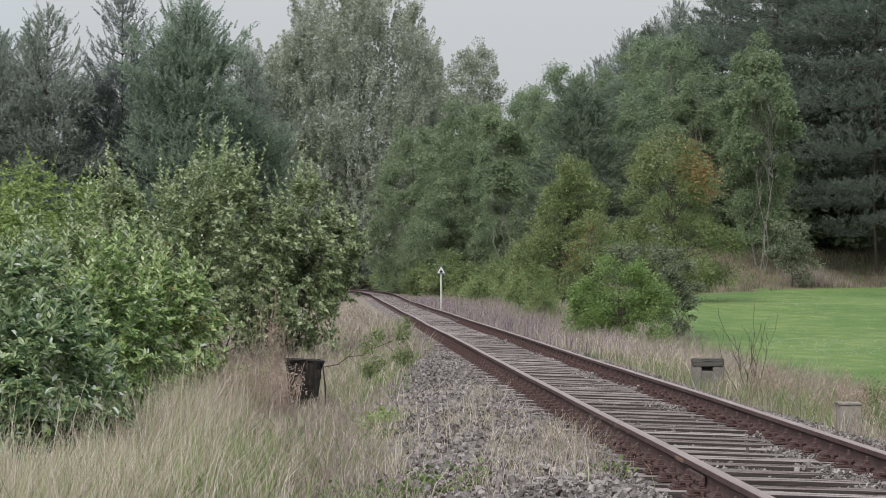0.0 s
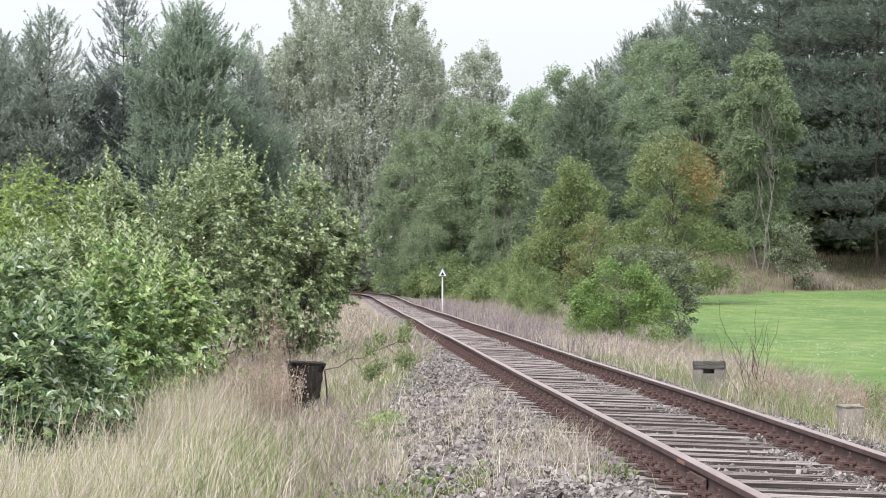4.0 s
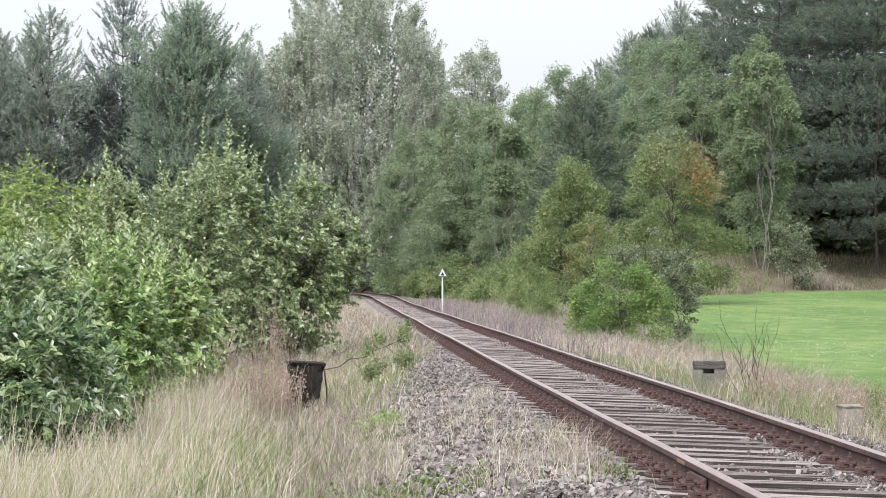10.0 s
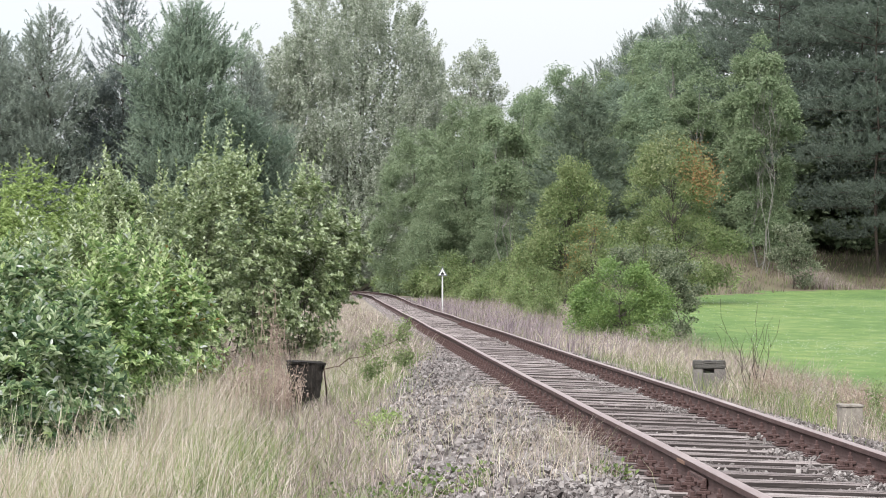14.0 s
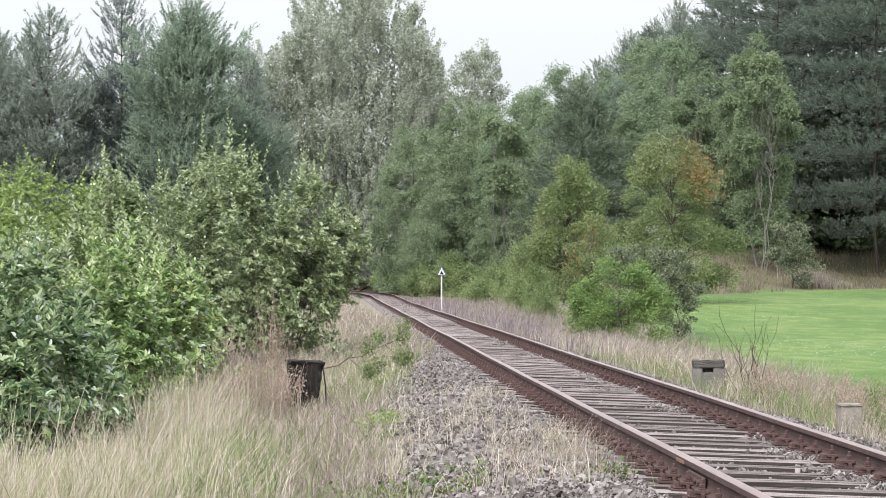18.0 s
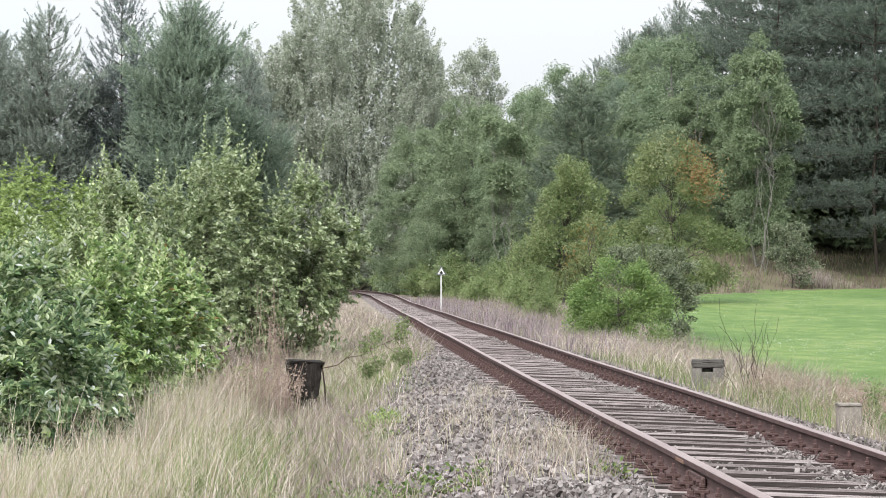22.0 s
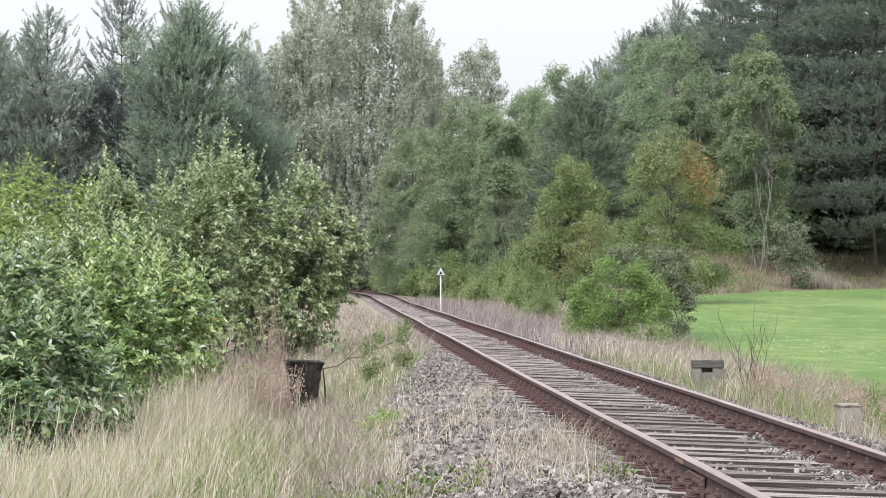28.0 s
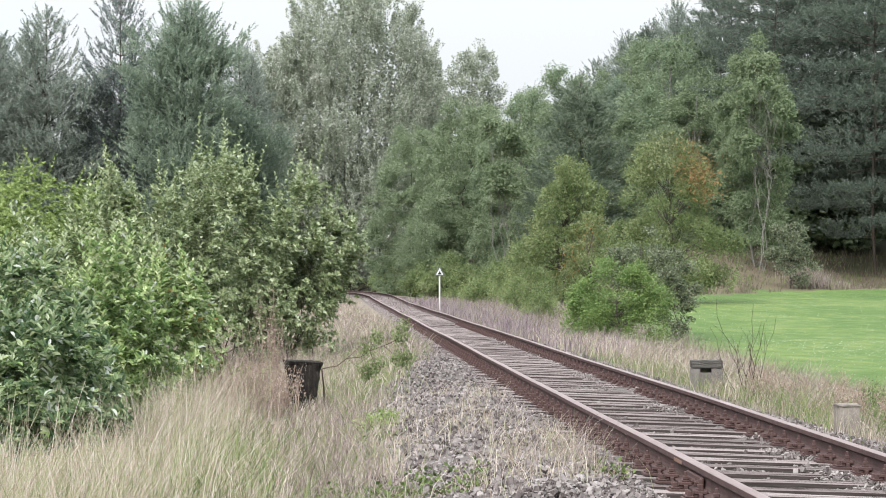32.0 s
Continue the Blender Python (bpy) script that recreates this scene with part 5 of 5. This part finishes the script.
def line_sign():
    ob = thing("line_sign", 4.72, 110, 0, "white post with a white triangular sign bearing a black mark", "sign")
    v, q = tubes([[((0, 0, -0.1), 0.036), ((0, 0, 1.7), 0.036)]], 8)
    part("post", fast_mesh("post", v, q, [M["white"]], None, True), ob)

    def tri(size, y, thick, lift=0.0):
        bm = bmesh.new()
        h = size * 0.92
        vs = [bm.verts.new(c) for c in ((-size / 2, y, lift), (size / 2, y, lift), (0, y, lift + h))]
        f = bm.faces.new(vs)
        ext = bmesh.ops.extrude_face_region(bm, geom=[f])
        bmesh.ops.translate(bm, vec=(0, thick, 0), verts=[e for e in ext["geom"] if isinstance(e, bmesh.types.BMVert)])
        return bm
    part("border", bm_mesh("border", tri(0.47, -0.06, 0.012, 1.62), M["grey"]), ob, label="dark border")
    panel = part("panel", bm_mesh("panel", tri(0.34, -0.066, 0.008, 1.658), M["white"]), ob, label="white triangular panel")
    bm = bmesh.new()
    box(bm, (0.14, 0.006, 0.07), (0, -0.071, 1.715), 0.0)
    box(bm, (0.06, 0.006, 0.06), (0, -0.071, 1.78), 0.0)
    part("mark", bm_mesh("mark", bm, M["black"]), panel, label="black mark")


old_stump()
concrete_block()
concrete_post()
line_sign()


def bare_shrub(x, y, height, spread, n, seed, label):
    r = np.random.default_rng(seed)
    ob = thing("bare_shrub", x, y, 0, label, "shrub")
    lines = []
    for i in range(n):
        tip = np.array([(i / (n - 1) - 0.5) * spread + r.normal(0, 0.05), r.normal(0, 0.25), height * r.uniform(0.5, 1.0)])
        main = bough((r.normal(0, 0.08), 0, 0), tip, 0.0048, 0.0018, 6, 0.06)
        lines.append(main)
        for k in (2, 3, 3, 4):
            p = main[k][0]
            lines.append(bough(p, p + np.array([r.normal(0, 0.09), r.normal(0, 0.09), r.uniform(0.06, 0.2) * height]), 0.0028, 0.0014, 3, 0.06))
    v, q = tubes(lines, 4)
    part("twig", fast_mesh("twig", v, q, [M["pinebark"]]), ob)
    SWAY.append((ob, ob.matrix_basis.copy(), 0.4, seed, seed * 2))


bare_shrub(5.24, 31, 1.40, 0.95, 9, 61, "thin bare shrub with leafless twigs")


def weed(x, y, height, n, seed, mat="brownweed", leaf=0.03, label="dead brown weed with dry seed heads", name="dead_weed", per=40, spread=0.3):
    r = np.random.default_rng(seed)
    ob = thing(name, x, y, 0, label, "weed", "weeds on the verge")
    lines, P = [], []
    for i in range(n):
        tip = np.array([r.normal(0, spread * height), r.normal(0, spread * height), height * r.uniform(0.65, 1.0)])
        main = bough((r.normal(0, 0.05), r.normal(0, 0.05), 0), tip, 0.006, 0.002, 5, 0.05)
        lines.append(main)
        f = r.random(per)[:, None] ** 0.7
        P.append(np.array(main[1][0]) + (tip - main[1][0]) * f + r.normal(0, 0.035, (per, 3)))
    for line in lines:
        v, q = tubes([line], 4)
        part("stem", fast_mesh("stem", v, q, [M["brownweed" if mat == "brownweed" else "twig"]]), ob)
    P = np.concatenate(P)
    P[:, 2] = np.maximum(P[:, 2], 0.02)
    L = leaf * r.uniform(0.6, 1.5, len(P))
    v, q = card_arrays(P, r.normal(0, 1, P.shape) + [0, 0, 0.4], r.normal(0, 1, P.shape), L, L * 0.6)
    part("leaves", fast_mesh("leaves", v, q, [M[mat]]), ob)
    SWAY.append((ob, ob.matrix_basis.copy(), 0.5, seed, seed * 1.7))


wr_ = random.Random(12)
weed(-0.74, 29.5, 1.62, 4, 71, spread=0.06, per=70, leaf=0.022)
weed(-0.66, 29.8, 1.45, 4, 72, spread=0.07, per=70, leaf=0.022)
weed(-0.82, 29.3, 1.2, 4, 73, spread=0.08, per=70, leaf=0.022)
for i in range(6):
    weed(-1.0 + 0.1 * i, 29.2 + 0.15 * (i % 3), 1.0 + 0.13 * (i * 2 % 5), 4, 75 + i * 300, spread=0.14, per=70, leaf=0.015)
for i in range(22):
    weed(wr_.uniform(-1.3, -0.5), wr_.uniform(26.0, 28.8), wr_.uniform(0.55, 0.95), 4, 80 + i, leaf=0.016, spread=0.14, per=80)
for i in range(4):
    weed(wr_.uniform(-0.64, -0.42), wr_.uniform(27.4, 28.0), wr_.uniform(0.45, 0.75), 4, 180 + i, leaf=0.026, spread=0.16, per=30)
for i in range(26):
    y = wr_.uniform(23, 34)
    weed(wr_.uniform(5.0, 6.6), y, wr_.uniform(0.35, 0.6), 6, 110 + i, leaf=0.016, per=110)
for x, y, h, m in ((5.95, 27, 0.55, "olive"), (6.2, 27.6, 0.5, "olive"), (6.6, 29, 0.45, "olive"), (5.6, 24.5, 0.3, "olive")):
    weed(x, y, h, 7, int(500 + x * 51 + y * 7), m, 0.030, "bushy green weed beside the rail", "green_weed", 90, 0.35)
for x, y in ((-1.05, 28.6), (-1.35, 29.1), (-1.6, 28.8)):
    weed(x, y, 0.6, 6, int(200 - x * 31), "yellowgreen", 0.06, "fresh green weed at the foot of the bush", "green_weed", 40)
for x, y in ((0.36, 23.1), (0.44, 23.3), (0.52, 23.2), (0.42, 22.9)):
    weed(x, y, 0.16, 8, int(700 + x * 100 + y), "yellowgreen", 0.026, "low bright green weed at the edge of the ballast", "green_weed", 40, 0.6)
for x, y, h in ((0.37, 21.2, 0.14), (0.45, 21.35, 0.12), (0.3, 16.3, 0.12), (0.9, 15.9, 0.12), (0.15, 15.7, 0.15), (0.1, 15.2, 0.12), (0.5, 15.5, 0.13), (0.7, 15.2, 0.11), (0.35, 15.9, 0.14), (-0.1, 16.2, 0.14), (0.62, 16.6, 0.10), (0.02, 16.9, 0.13), (0.85, 15.1, 0.10), (1.75, 15.4, 0.10), (1.05, 36.5, 0.16)):
    weed(x, y, h, 6, int(300 + x * 77 + y), "greengrass", 0.032, "low green weed growing in the ballast", "green_weed", 16, 0.7)


def stump_branch():
    ob = thing("leafy_branch", -0.15, 28.6, 0, "thin leafy branch beside the timber stump", "branch")
    r = np.random.default_rng(8)
    a, b = np.array([0, 0, 0.55]), np.array([0.85, 0, 0.88])
    main = bough(a, b, 0.007, 0.0025, 6, 0.07)
    lines = [bough((0.05, 0, 0), a, 0.011, 0.009, 3, 0.05), main]
    P = []
    for k in (1, 2, 3, 4, 5, 6):
        p = main[k][0]
        for s in (-1, 1):
            e = p + np.array([r.uniform(0.05, 0.2), r.normal(0, 0.05), s * r.uniform(0.08, 0.22)])
            lines.append(bough(p, e, 0.004, 0.002, 3, 0.05))
            if k >= 3:
                P.append(e + r.normal(0, 0.05, (170, 3)))
    v, q = tubes(lines[:2], 5)
    part("stem", fast_mesh("stem", v, q, [M["twig"]], None, True), ob)
    v, q = tubes(lines[2:], 4)
    tagged(part("twigs", fast_mesh("twigs", v, q, [M["twig"]]), ob), kind="stuff")
    P = np.concatenate(P)
    L = 0.034 * r.uniform(0.6, 1.3, len(P))
    v, q = leaf_arrays(P, r.normal(0, 1, P.shape), r.normal(0, 0.6, P.shape) + [0, 0, 1], L, L * 0.6, r)
    part("leaves", fast_mesh("leaves", v, q, [M["olive"]]), ob)
    SWAY.append((ob, ob.matrix_basis.copy(), 0.5, 2, 5))


stump_branch()

# ---- the wind ----
TIMES = [0.0, 0.8, 1.6, 2.4, 3.2, 4.2, 5.2, 6.2, 7.2, 8.2, 9.2, 10.2, 11.2, 12.2, 13.2, 14.0, 14.8, 15.6, 16.4, 17.2, 18.0, 18.8, 19.6, 20.4, 21.2, 22.0, 22.8, 23.6, 24.4, 25.2,
         26.0, 26.8, 27.6, 28.6, 29.6, 30.6, 31.3, 32.0]
FAR_TILT = [(0.0, -0.6), (1.5, -0.2), (2.5, 0.0), (3.5, 0.2), (4.5, 0.1), (6.0, 0.0), (7.5, 0.15), (9.0, 0.0), (10.5, -0.1), (12.0, 0.2), (13.0, 0.15), (14.0, -0.5), (14.6, -1.15),
            (15.6, -1.1), (16.5, -0.6), (17.5, 0.5), (18.5, 0.15), (19.5, -0.8), (20.5, -1.15), (21.2, -1.0), (22.0, -0.1), (23.0, 1.0), (23.6, 1.2), (24.2, 0.8), (25.0, -0.4),
            (25.6, -0.65), (26.6, -0.2), (27.5, 0.0), (28.2, 0.3), (29.5, 0.25), (31.0, 0.3), (32.0, 0.0)]


def gust(t):
    return 0.45 + 0.75 * float(smooth(13, 15, t)) - 0.7 * float(smooth(25, 27.5, t)) + 0.4 * (1 - float(smooth(0, 2.5, t)))


def motions():
    for ob, base, amount, p1, p2 in SWAY:
        if amount <= 0:
            continue
        rows = []
        for t in TIMES:
            a = amount * gust(t)
            ry = a * (math.sin(t * 1.55 + p1) + 0.6 * math.sin(t * 0.83 + p2))
            rx = 0.5 * a * math.sin(t * 1.2 + p2)
            rows.append((t, pose(*base.translation, rx, ry, 0) @ base.to_3x3().normalized().to_4x4()))
        walk(ob, rows)
    home = FARPOP.matrix_basis.copy()
    walk(FARPOP, [(t, pose(*home.translation, 0, a, 0) @ home.to_3x3().to_4x4()) for t, a in FAR_TILT])


motions()
